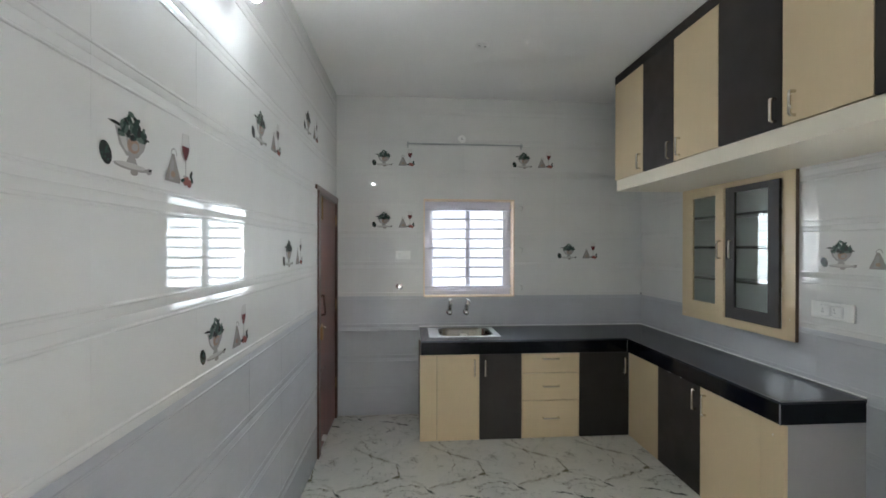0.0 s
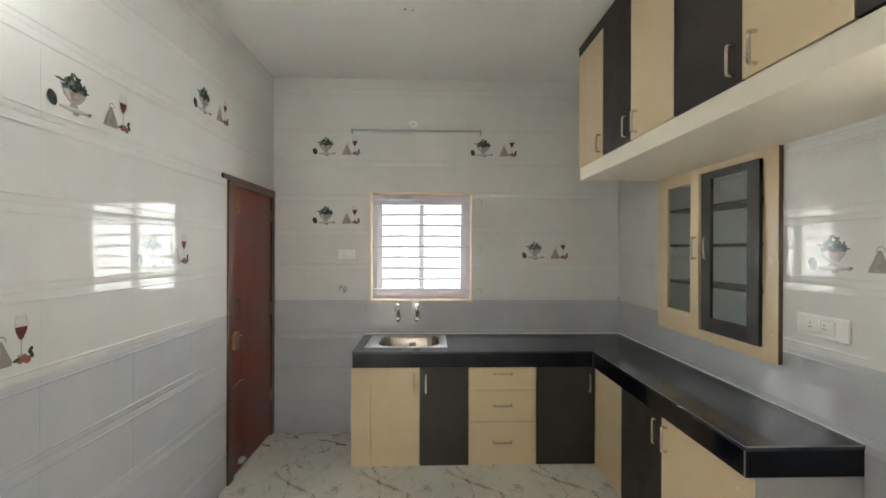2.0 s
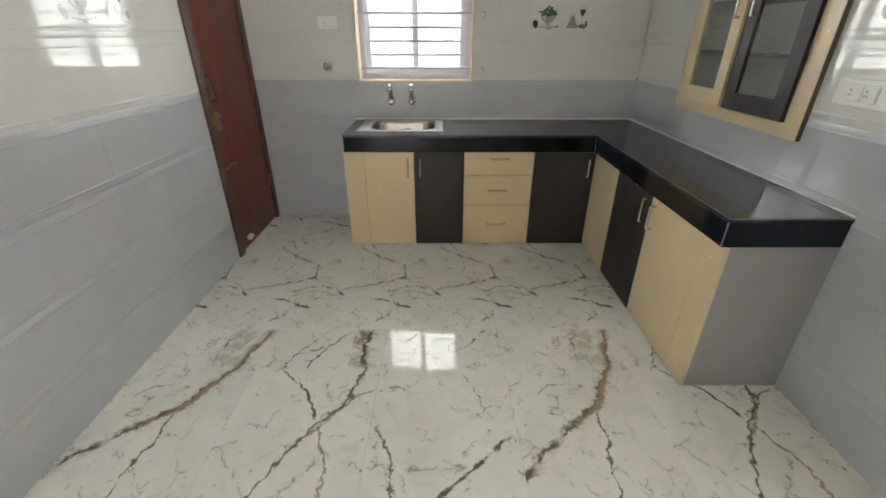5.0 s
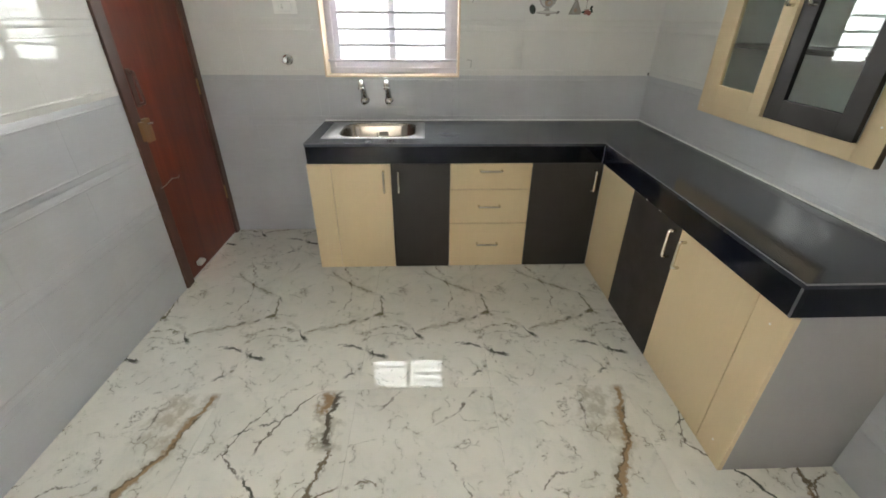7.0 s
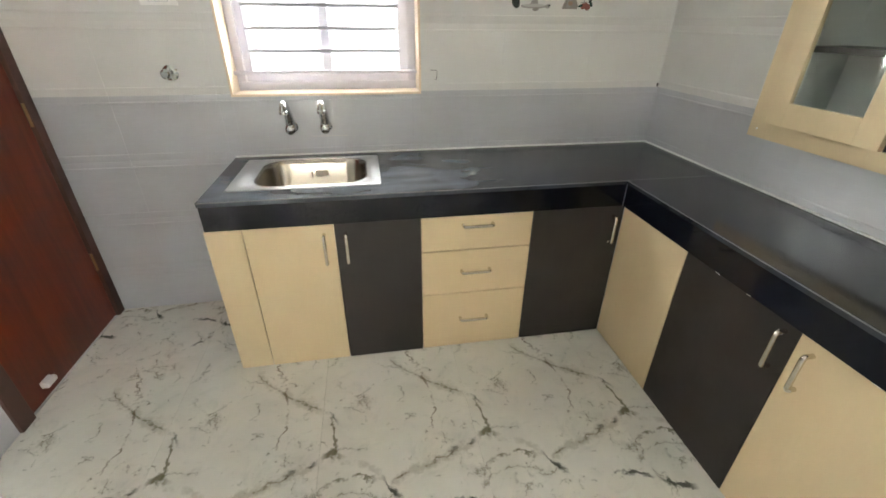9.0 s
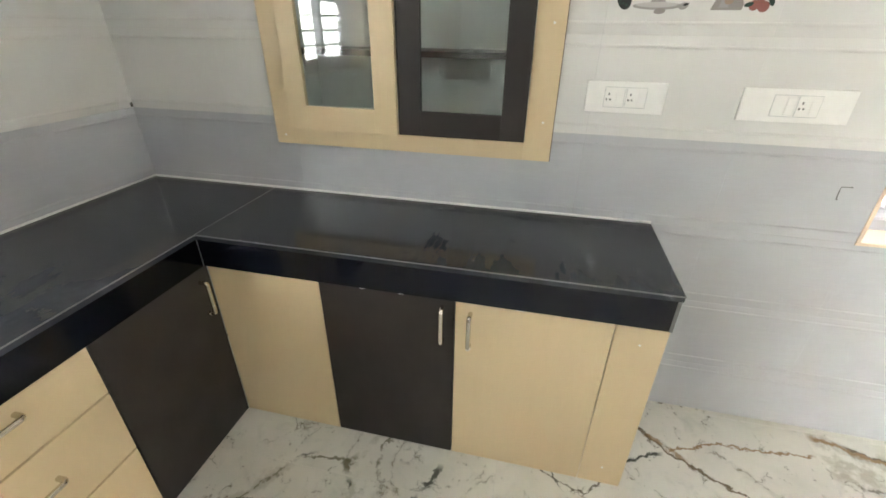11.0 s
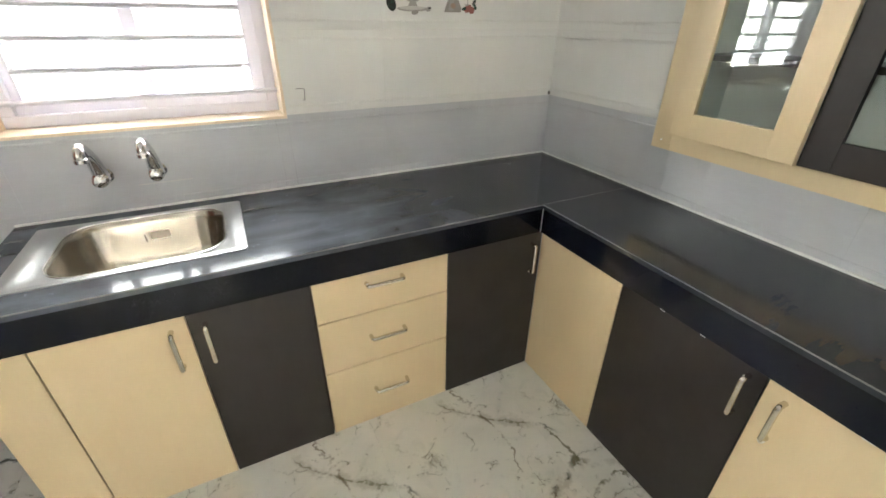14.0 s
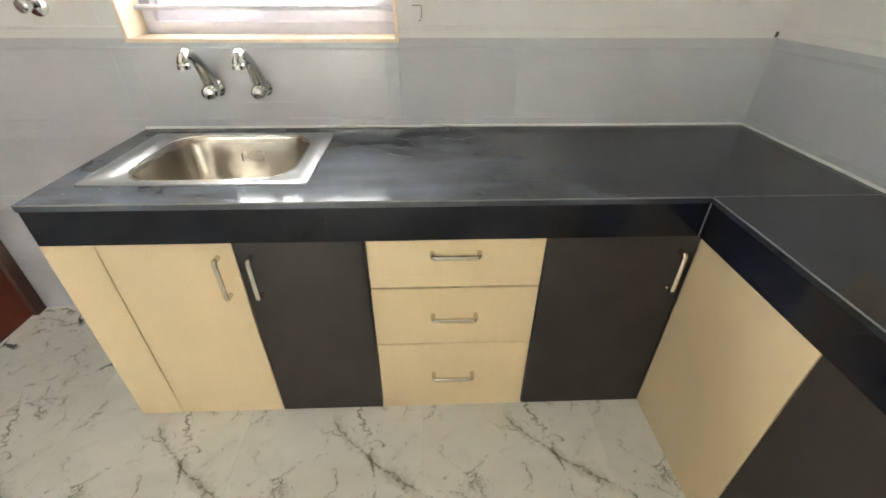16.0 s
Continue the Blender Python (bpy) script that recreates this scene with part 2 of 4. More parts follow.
M = {
    "tile_light": glazed_tile("light grey wall tile", (0.75, 0.74, 0.715), (0.70, 0.692, 0.67), 0.02, 0.008),
    "tile_dado": glazed_tile("blue grey dado tile", (0.51, 0.52, 0.545), (0.455, 0.465, 0.49), 0.12, 0.008, 1.6),
    "grout": painted("grey grout", (0.58, 0.57, 0.56), 0.9),
    "ceiling": painted("white ceiling paint", (0.92, 0.91, 0.89), 0.8),
    "plaster": painted("plain plaster", (0.66, 0.65, 0.62), 0.8),
    "loft": painted("cream enamel", (0.82, 0.75, 0.62), 0.35, 0.04, 0.06),
    "reveal": painted("cream window reveal", (0.80, 0.65, 0.49), 0.3, 0.10, 0.05),
    "beige": laminate("beige laminate", (0.64, 0.505, 0.315), (0.67, 0.53, 0.335), 0.3, 0.06),
    "dark": laminate("dark brown laminate", (0.0205, 0.0155, 0.0137), (0.025, 0.019, 0.0165), 0.42, 0.3),
    "end_panel": painted("grey plastered support", (0.33, 0.32, 0.32), 0.5),
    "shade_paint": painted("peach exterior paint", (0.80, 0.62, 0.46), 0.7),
    "edge_brown": plain("brown board and side shade", (0.13, 0.085, 0.055), 0.6),
    "granite": granite("black granite"),
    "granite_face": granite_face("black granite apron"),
    "granite_edge": plain("pale granite glint and joint", (0.16, 0.16, 0.165), 0.35),
    "chrome": metal("chrome", (0.62, 0.62, 0.62), 0.06),
    "nickel": metal("satin nickel", (0.66, 0.62, 0.55), 0.18),
    "brass": metal("aged brass", (0.30, 0.19, 0.10), 0.34),
    "steel": metal("stainless steel", (0.40, 0.365, 0.32), 0.17, True),
    "steel_deck": metal("scuffed steel deck", (0.40, 0.40, 0.41), 0.30, True),
    "bead": metal("bright steel bead", (0.72, 0.71, 0.69), 0.12),
    "upvc": plain("white window profile", (0.66, 0.64, 0.70), 0.3),
    "bar": plain("grey painted bar", (0.60, 0.59, 0.66), 0.4),
    "glass": glass_pane("window glass", (0.93, 0.95, 0.95)),
    "cab_glass": glass_pane("cabinet glass", (0.93, 0.95, 0.94)),
    "niche": painted("grey green niche lining", (0.74, 0.76, 0.73), 0.3),
    "shelf": plain("dark shelf edge", (0.05, 0.045, 0.04), 0.4),
    "switch": plain("white switch plastic", (0.92, 0.91, 0.88), 0.25),
    "slot": plain("dark slot", (0.03, 0.03, 0.03), 0.6),
    "wire": plain("dark wire", (0.10, 0.09, 0.08), 0.5),
    "sticker": plain("pale grey paper", (0.60, 0.56, 0.50), 0.5),
    "fillet": plain("white cement", (0.80, 0.80, 0.78), 0.4),
    "stopper": plain("white rubber", (0.8, 0.8, 0.78), 0.5),
    "teak": teak("polished teak"),
    "teak_dark": plain("dark stained frame", (0.085, 0.036, 0.025), 0.35),
    "rod": plain("grey curtain rod", (0.42, 0.44, 0.44), 0.35),
    "day_n": emitter("bright sky haze", (0.93, 0.97, 1.0), DAYLIGHT_N),
    "haze": Nodes("added dim sky card").set(Base_Color=(0.42, 0.43, 0.47), Roughness=0.9, Emission_Color=(0.95, 0.97, 1.0), Emission_Strength=CARD_GLOW),
    "day_e": emitter("bright sky haze east", (0.96, 0.97, 1.0), DAYLIGHT_E),
    "day_s": emitter("bright sky haze south", (0.96, 0.98, 1.0), 2.4),
    "day_w": emitter("added west fill glow", (0.97, 0.98, 1.0), 38.0),
    "yard": emitter("added warm upward glow", (1.0, 0.95, 0.88), 3.5),
    "bulb": emitter("lit lamp glass", (0.88, 0.96, 1.0), BULB),
    "ink_leaf": plain("green print", (0.045, 0.075, 0.065), 0.1),
    "ink_green": plain("sage print", (0.12, 0.16, 0.14), 0.1),
    "ink_dark": plain("black print", (0.04, 0.045, 0.042), 0.1),
    "ink_cup": plain("pale grey print", (0.38, 0.36, 0.345), 0.1),
    "ink_pale": plain("white print", (0.56, 0.54, 0.52), 0.1),
    "ink_clear": plain("faint glass print", (0.68, 0.665, 0.64), 0.1),
    "ink_rust": plain("rust print", (0.38, 0.27, 0.21), 0.1),
    "ink_wine": plain("wine red print", (0.16, 0.045, 0.045), 0.1),
    "ink_bag": plain("taupe print", (0.33, 0.30, 0.28), 0.1),
    "ink_red": plain("red print", (0.32, 0.13, 0.11), 0.1),
}


# ---- mesh helpers ----
def finish(name, bm, material, parent=None, label="", smooth=False):
    me = bpy.data.meshes.new(name)
    bmesh.ops.recalc_face_normals(bm, faces=bm.faces)
    bm.to_mesh(me)
    bm.free()
    for m in material if isinstance(material, (list, tuple)) else [material]:
        me.materials.append(M[m])
    if smooth:
        for p in me.polygons:
            p.use_smooth = True
        me.set_sharp_from_angle(angle=radians(40))
    ob = new(name, me)
    if parent:
        ob.parent = parent
    if label:
        ob["label"] = label
    return ob


def part(name, bm, material, parent, label="", smooth=False):
    return finish(name, bm, material, parent, label, smooth)


def thing(name, label, category, group="", place=(0, 0, 0), rz=0.0):
    ob = new(name)
    ob.empty_display_size = 0.1
    ob.matrix_world = pose(*place, 0, 0, rz)
    return tagged(ob, label, category, group)


def box(*spans, bevel=0.0, bm=None):
    """A box x0, x1, y0, y1, z0, z1 with softened edges."""
    out = bm or bmesh.new()
    x0, x1, y0, y1, z0, z1 = spans
    made = bmesh.ops.create_cube(out, size=1.0, matrix=Matrix.LocRotScale(((x0 + x1) / 2, (y0 + y1) / 2, (z0 + z1) / 2), None, (abs(x1 - x0), abs(y1 - y0), abs(z1 - z0))))
    if bevel:
        edges = list({e for v in made["verts"] for e in v.link_edges})
        bmesh.ops.bevel(out, geom=edges, offset=bevel, segments=2, affect="EDGES", profile=0.6)
    return out


def boxes(*list_of_spans, bevel=0.0):
    bm = bmesh.new()
    for s in list_of_spans:
        box(*s, bevel=bevel, bm=bm)
    return bm


def turned(profile, segments=24, m=Matrix()):
    """A lathe: profile of (radius, height), turned about z, then put through m."""
    bm = bmesh.new()
    rings = []
    for r, z in profile:
        rings.append([bm.verts.new(m @ Vector((r * math.cos(a), r * math.sin(a), z))) for a in [2 * math.pi * i / segments for i in range(segments)]])
    for a, b in zip(rings, rings[1:]):
        for i in range(segments):
            j = (i + 1) % segments
            bm.faces.new((a[i], a[j], b[j], b[i]))
    bm.faces.new(rings[0])
    bm.faces.new(rings[-1])
    return bm


def tube(points, radius, segments=10, bm=None):
    """A round bar through points; radius a number or one for each point."""
    out = bm or bmesh.new()
    pts = [Vector(p) for p in points]
    radii = radius if isinstance(radius, (list, tuple)) else [radius] * len(pts)
    rings, side = [], None
    for i, p in enumerate(pts):
        way = (pts[min(i + 1, len(pts) - 1)] - pts[max(i - 1, 0)]).normalized()
        side = way.orthogonal().normalized() if side is None else (side - way * side.dot(way)).normalized()
        up = way.cross(side)
        rings.append([out.verts.new(p + radii[i] * (math.cos(a) * side + math.sin(a) * up)) for a in [2 * math.pi * k / segments for k in range(segments)]])
    for a, b in zip(rings, rings[1:]):
        for k in range(segments):
            j = (k + 1) % segments
            out.faces.new((a[k], a[j], b[j], b[k]))
    out.faces.new(rings[0])
    out.faces.new(rings[-1])
    return out


def arc(center, radius, a0, a1, steps, ax, ay):
    c, ax, ay = Vector(center), Vector(ax), Vector(ay)
    return [c + radius * (math.cos(a) * ax + math.sin(a) * ay) for a in [a0 + (a1 - a0) * i / steps for i in range(steps + 1)]]


# ---- walls with openings ----
def wall_boxes(u0, u1, z0, z1, d0, d1, openings):
    """Boxes (u, d, z) of a wall around its openings (u0, u1, z0, z1)."""
    us = sorted({u0, u1, *[min(max(v, u0), u1) for o in openings for v in o[:2]]})
    bm = bmesh.new()
    for a, b in zip(us, us[1:]):
        if b - a < 1e-5:
            continue
        mid, z = (a + b) / 2, z0
        for o in sorted([o for o in openings if o[0] < mid < o[1]], key=lambda o: o[2]):
            if o[2] - z > 1e-4:
                box(a, b, d0, d1, z, o[2], bm=bm)
            z = max(z, o[3])
        if z1 - z > 1e-4:
            box(a, b, d0, d1, z, z1, bm=bm)
    return bm


def cut(rect, openings):
    """The pieces of a rectangle (u0, u1, z0, z1) that lie outside the openings."""
    out = [rect]
    for o in openings:
        todo, out = out, []
        for r in todo:
            if o[0] >= r[1] or o[1] <= r[0] or o[2] >= r[3] or o[3] <= r[2]:
                out.append(r)
                continue
            if o[0] > r[0]:
                out.append((r[0], o[0], r[2], r[3]))
            if o[1] < r[1]:
                out.append((o[1], r[1], r[2], r[3]))
            a, b = max(r[0], o[0]), min(r[1], o[1])
            if o[2] > r[2]:
                out.append((a, b, r[2], o[2]))
            if o[3] < r[3]:
                out.append((a, b, o[3], r[3]))
    return [r for r in out if r[1] - r[0] > 0.004 and r[3] - r[2] > 0.004]


TILE_H, TILE_W, JOINT, ROW0 = 0.305, 0.466, 0.0004, 1.165
RIDGE = [(0.0, -0.0002), (0.0008, 0.0), (0.0265, 0.0)] + [(0.0315 - 0.005 * math.cos(a), 0.0024 * math.sin(a)) for a in [math.pi * k / 10 for k in range(1, 10)]] + [(0.0365, 0.0)]
PROFILE = RIDGE + [(TILE_H - z, d) for z, d in reversed(RIDGE)]


def tile_mesh(name, rects, material):
    """Tile pieces in the tile's own u, d, z, each with the two raised ribs that run along its top and bottom."""
    verts, faces = [], []
    for u0, u1, z0, z1 in rects:
        line = []
        zs = [p[0] for p in PROFILE]
        for z, d in PROFILE:
            if z0 < z < z1:
                line.append((z, d))
        low, high = (np.interp(v, zs, [p[1] for p in PROFILE]) for v in (z0, z1))
        line = [(z0 + JOINT / 2, -0.007), (z0 + JOINT / 2, low)] + [p for p in line if z0 + JOINT < p[0] < z1 - JOINT] + [(z1 - JOINT / 2, high), (z1 - JOINT / 2, -0.007)]
        a, b, n, k = u0 + JOINT / 2, u1 - JOINT / 2, len(line), len(verts)
        verts += [(a, d, z) for z, d in line] + [(b, d, z) for z, d in line]
        faces += [(k + i + 1, k + i, k + n + i, k + n + i + 1) for i in range(n - 1)]
        faces += [tuple(k + i for i in range(n)), tuple(k + n + n - 1 - i for i in range(n))]
    me = bpy.data.meshes.new(name)
    me.from_pydata(verts, [], faces)
    me.materials.append(material)
    me.update()
    for p in me.polygons:
        p.use_smooth = True
    me.set_sharp_from_angle(angle=radians(38))
    return me


FULL = {}


def tiled_wall(wall, turn, u_start, u0, u1, openings, motifs, rng):
    """Lay tiles on a wall. turn maps the wall's u, d, z to the room; u_start is any tile joint; motifs are (column u, row z)."""
    cols = range(math.floor((u0 - u_start) / TILE_W), math.ceil((u1 - u_start) / TILE_W))
    for r in range(-4, 7):
        zlo = ROW0 + r * TILE_H
        key = "tile_light" if r >= 0 else "tile_dado"
        for c in cols:
            ulo = u_start + c * TILE_W
            whole = (max(ulo, u0), min(ulo + TILE_W, u1), max(zlo, 0.0), min(zlo + TILE_H, CZ))
            if whole[1] - whole[0] < 0.004 or whole[3] - whole[2] < 0.004:
                continue
            pieces = cut(whole, openings)
            if not pieces:
                continue
            local = [(a - ulo, b - ulo, p - zlo, q - zlo) for a, b, p, q in pieces]
            if len(local) == 1 and local[0][1] - local[0][0] > TILE_W - 1e-4 and local[0][3] - local[0][2] > TILE_H - 1e-4:
                me = FULL.setdefault(key, None) or tile_mesh("wall_tile", local, M[key])
                FULL[key] = me
            else:
                me = tile_mesh("wall_tile", local, M[key])
            ob = new("tile", me)
            ob.parent = wall
            tilt = pose(0, 0, 0, rng.uniform(-0.035, 0.035), 0, rng.uniform(-0.035, 0.035))
            ob.matrix_world = turn @ Matrix.Translation((ulo + TILE_W / 2, 0, zlo + TILE_H / 2)) @ tilt @ Matrix.Translation((-TILE_W / 2, 0, -TILE_H / 2))
            for mu, mz in motifs:
                if abs(mu - ulo - TILE_W / 2) < TILE_W / 2 and abs(mz - zlo - TILE_H / 2) < TILE_H / 2:
                    pr = new("printed_motif", MOTIF)
                    pr.parent = ob
                    pr["label"] = "printed cup of herbs, bag, wine glass and cherries"


def motif_mesh():
    """The kitchen print: flat inks, drawn right of its left edge; r to the viewer's right."""
    inks = ["ink_green", "ink_leaf", "ink_dark", "ink_cup", "ink_pale", "ink_rust", "ink_wine", "ink_bag", "ink_red", "ink_clear"]
    bm = bmesh.new()
    layer = [0]
    rng = random.Random(5)

    def poly(points, ink):
        layer[0] += 1
        d = 0.0004 + layer[0] * 0.00002
        f = bm.faces.new([bm.verts.new((TILE_W - 0.02 - r, d, z)) for r, z in points])
        f.material_index = inks.index(ink)

    def oval(r, z, a, b, ink, tilt=0.0, n=14):
        ct, st = math.cos(tilt), math.sin(tilt)
        poly([(r + a * math.cos(t) * ct - b * math.sin(t) * st, z + a * math.cos(t) * st + b * math.sin(t) * ct) for t in [2 * math.pi * i / n for i in range(n)]], ink)

    # Saucer, cup and foot.
    oval(0.118, 0.076, 0.068, 0.010, "ink_cup")
    oval(0.116, 0.079, 0.058, 0.007, "ink_pale")
    poly([(0.098, 0.086), (0.140, 0.086), (0.132, 0.104), (0.108, 0.104)], "ink_cup")
    poly([(0.056, 0.168), (0.072, 0.125), (0.098, 0.102), (0.142, 0.102), (0.168, 0.128), (0.184, 0.163)], "ink_cup")
    poly([(0.072, 0.150), (0.082, 0.128), (0.096, 0.114), (0.106, 0.112), (0.096, 0.150)], "ink_pale")
    oval(0.125, 0.132, 0.024, 0.020, "ink_rust")
    oval(0.131, 0.130, 0.014, 0.010, "ink_cup", 0.4)
    poly([(0.030, 0.176), (0.052, 0.171), (0.100, 0.166), (0.100, 0.172), (0.056, 0.180)], "ink_dark")
    poly([(0.150, 0.160), (0.190, 0.156), (0.192, 0.161), (0.150, 0.167)], "ink_dark")
    # Spoon and biscuit.
    poly([(0.128, 0.066), (0.180, 0.072), (0.180, 0.076), (0.128, 0.072)], "ink_cup")
    oval(0.190, 0.076, 0.013, 0.009, "ink_cup", 0.3)
    oval(0.196, 0.080, 0.008, 0.003, "ink_dark", 0.3)
    oval(0.128, 0.063, 0.016, 0.008, "ink_bag", 0.1)
    # Blackberry.
    oval(0.025, 0.094, 0.020, 0.029, "ink_dark", 0.35)
    for k in range(9):
        oval(0.024 + rng.uniform(-0.011, 0.011), 0.092 + rng.uniform(-0.018, 0.018), 0.004, 0.004, "ink_leaf", 0, 7)
    # Herb leaves.
    for k in range(70):
        r = rng.uniform(0.070, 0.172)
        z = rng.uniform(0.150, 0.214 - 0.7 * abs(r - 0.121))
        oval(r, z, rng.uniform(0.008, 0.014), rng.uniform(0.005, 0.008), rng.choice(("ink_leaf", "ink_leaf", "ink_dark", "ink_green")), rng.uniform(0, 3.1), 7)
    # Cloth bag with its string.
    poly([(0.262, 0.066), (0.342, 0.066), (0.346, 0.080), (0.326, 0.120), (0.312, 0.152), (0.298, 0.152), (0.284, 0.118), (0.268, 0.084)], "ink_bag")
    poly([(0.282, 0.072), (0.306, 0.072), (0.310, 0.130), (0.300, 0.140), (0.290, 0.110)], "ink_cup")
    oval(0.305, 0.090, 0.012, 0.010, "ink_rust")
    for k in range(8):
        t0, t1 = math.pi * k / 8, math.pi * (k + 1) / 8
        poly([(0.309 + q * math.cos(t), 0.148 + q * 1.3 * math.sin(t)) for q, t in ((0.014, t0), (0.014, t1), (0.017, t1), (0.017, t0))], "ink_bag")
    # Wine glass.
    poly([(0.353, 0.190), (0.398, 0.190), (0.394, 0.172), (0.382, 0.150), (0.378, 0.146), (0.372, 0.146), (0.366, 0.152), (0.357, 0.172)], "ink_wine")
    poly([(0.351, 0.1905), (0.400, 0.1905), (0.397, 0.212), (0.392, 0.230), (0.358, 0.230), (0.353, 0.212)], "ink_clear")
    for r0, r1 in ((0.351, 0.358), (0.398, 0.391)):
        poly([(r0, 0.1905), (r0 + 0.0018, 0.1905), (r1 + 0.0018, 0.230), (r1, 0.230)], "ink_cup")
    poly([(0.3735, 0.146), (0.3775, 0.146), (0.3775, 0.096), (0.3735, 0.096)], "ink_cup")
    oval(0.376, 0.094, 0.018, 0.003, "ink_cup")
    # Cherries and leaves.
    for r, z, a in ((0.372, 0.078, 0.014), (0.396, 0.075, 0.015), (0.386, 0.086, 0.010)):
        oval(r, z, a, a * 0.95, "ink_red")
    oval(0.408, 0.105, 0.014, 0.007, "ink_dark", 1.0)
    oval(0.413, 0.088, 0.013, 0.007, "ink_leaf", 2.0)
    oval(0.358, 0.080, 0.012, 0.006, "ink_leaf", 0.3)
    me = bpy.data.meshes.new("printed_motif")
    bm.normal_update()
    for f in bm.faces:
        if f.normal.y < 0:
            f.normal_flip()
    bm.to_mesh(me)
    bm.free()
    for i in inks:
        me.materials.append(M[i])
    return me


MOTIF = motif_mesh()

# Openings, in room measures.
WIN = (0.186, 1.100, 1.152, 2.126)          # north window: x0, x1, z0, z1
WIN_E = (0.150, 1.364, 0.853, 2.070)        # east window: y0, y1, z0, z1
DOOR = (3.310, 4.152, 0.0, 2.090)           # west door with its frame
NICHE = (2.470, 3.385, 1.125, 2.085)        # glass-fronted niche in the east wall: y0, y1, z0, z1
THICK = 0.23

NORTH, WEST, EAST, SOUTH = pose(0, NY, 0, 0, 0, 180), pose(WX, 0, 0, 0, 0, -90), pose(EX, 0, 0, 0, 0, 90), pose(0, SY, 0)


def flip(o):
    return (-o[1], -o[0], o[2], o[3])


def shell(name, turn, u0, u1, openings):
    bm = wall_boxes(u0, u1, -0.05, CZ + 0.12, -THICK - 0.007, -0.007, openings)
    bmesh.ops.transform(bm, matrix=turn, verts=bm.verts)
    return tagged(finish(name, bm, "grout"), kind="structure")


wall_north = shell("wall_north", NORTH, -EX - 0.25, -WX + 0.25, [flip(WIN)])
wall_west = shell("wall_west", WEST, -NY + 0.007, -SY, [flip(DOOR)])
wall_east = shell("wall_east", EAST, SY, NY - 0.007, [WIN_E, NICHE])
DOORWAY = (-0.420, 0.560, 0.0, 2.100)       # open doorway in the south wall: x0, x1, z0, z1
wall_south = shell("wall_south", SOUTH, WX - 0.25, EX + 0.25, [DOORWAY])
# The unseen hall behind the doorway: plain walls, west window added as fill light.
HY = SY - THICK - 0.008
hall = [("wall_hall_east", (3.0, 3.2, -4.4, HY, -0.05, 3.2)),
        ("ceiling_hall", (-2.75, 3.2, -4.6, HY, CZ, CZ + 0.12)), ("floor_hall", (-2.75, 3.2, -4.6, HY, -0.1, -0.001)), ("wall_hall_north", (-2.55, WX - 0.251, HY - 0.02, HY, 0.0, CZ)), ("wall_hall_north", (EX + 0.251, 3.0, HY - 0.02, HY, 0.0, CZ))]
for nm, s in hall:
    tagged(finish(nm, box(*s), "plaster"), kind="structure")
# The small south opening follows a reflection; the wide one is added, unseen.
bm = wall_boxes(-2.55, 3.0, 0.0, CZ, -4.6, -4.4, [(-0.20, 0.04, 1.20, 1.80), (1.0, 2.6, 0.9, 2.2)])
tagged(finish("wall_hall_south", bm, "plaster"), kind="structure")
bm = wall_boxes(1.13, 4.4, 0.0, CZ, -2.75, -2.55, [(1.45, 3.45, 0.5, 2.4)])
bmesh.ops.transform(bm, matrix=pose(0, 0, 0, 0, 0, -90) @ Matrix.Diagonal((1, 1, 1, 1)), verts=bm.verts)
tagged(finish("wall_hall_west", bm, "plaster"), kind="structure")
# Added fill glow for the hall's west opening.
tagged(finish("backdrop", box(-4.52, -4.5, -6, 1, -2, 6), "day_w"), "added glowing sheet outside the unseen west hall window", kind="structure")
tagged(finish("backdrop", box(-4, 5, -6.02, -6.0, -2, 5), "day_s"), "bright hazy sky beyond the hall windows", kind="structure")

bm = box(WX - 0.25, EX + 0.25, SY - 0.25, NY + 0.25, CZ, CZ + 0.12)
ceiling = tagged(finish("ceiling", bm, "ceiling"), kind="structure")

bm = box(WX - 0.25, EX + 0.25, SY - 0.25, NY + 0.25, -0.1, -0.010)
floor = tagged(finish("floor", bm, "grout"), kind="structure")

# Daylight beyond the two windows.
tagged(finish("backdrop", box(-18, 20, NY + 9.0, NY + 9.02, -7, 17), "day_n"), "bright hazy sky beyond the window", kind="structure")
# Added card with a weak glow hides the strong sky behind the bars.
tagged(finish("backdrop", box(-3.3, 3.1, NY + 8.0, NY + 8.02, -7, 4.4), "haze"), "added dim glowing card in front of the bright sky", kind="structure")
tagged(finish("backdrop", box(EX + 3.0, EX + 3.02, -4, 5, -3, 7), "day_e"), "bright hazy sky beyond the window", kind="structure")

# Unseen glowing sheet, added to throw bounced sunlight up at ceiling and loft.
tagged(finish("backdrop", box(EX + 0.35, EX + 2.95, -3.5, 4.5, -0.40, -0.35), "yard"), "added glowing sheet standing in for sunlight off the ground", kind="structure")


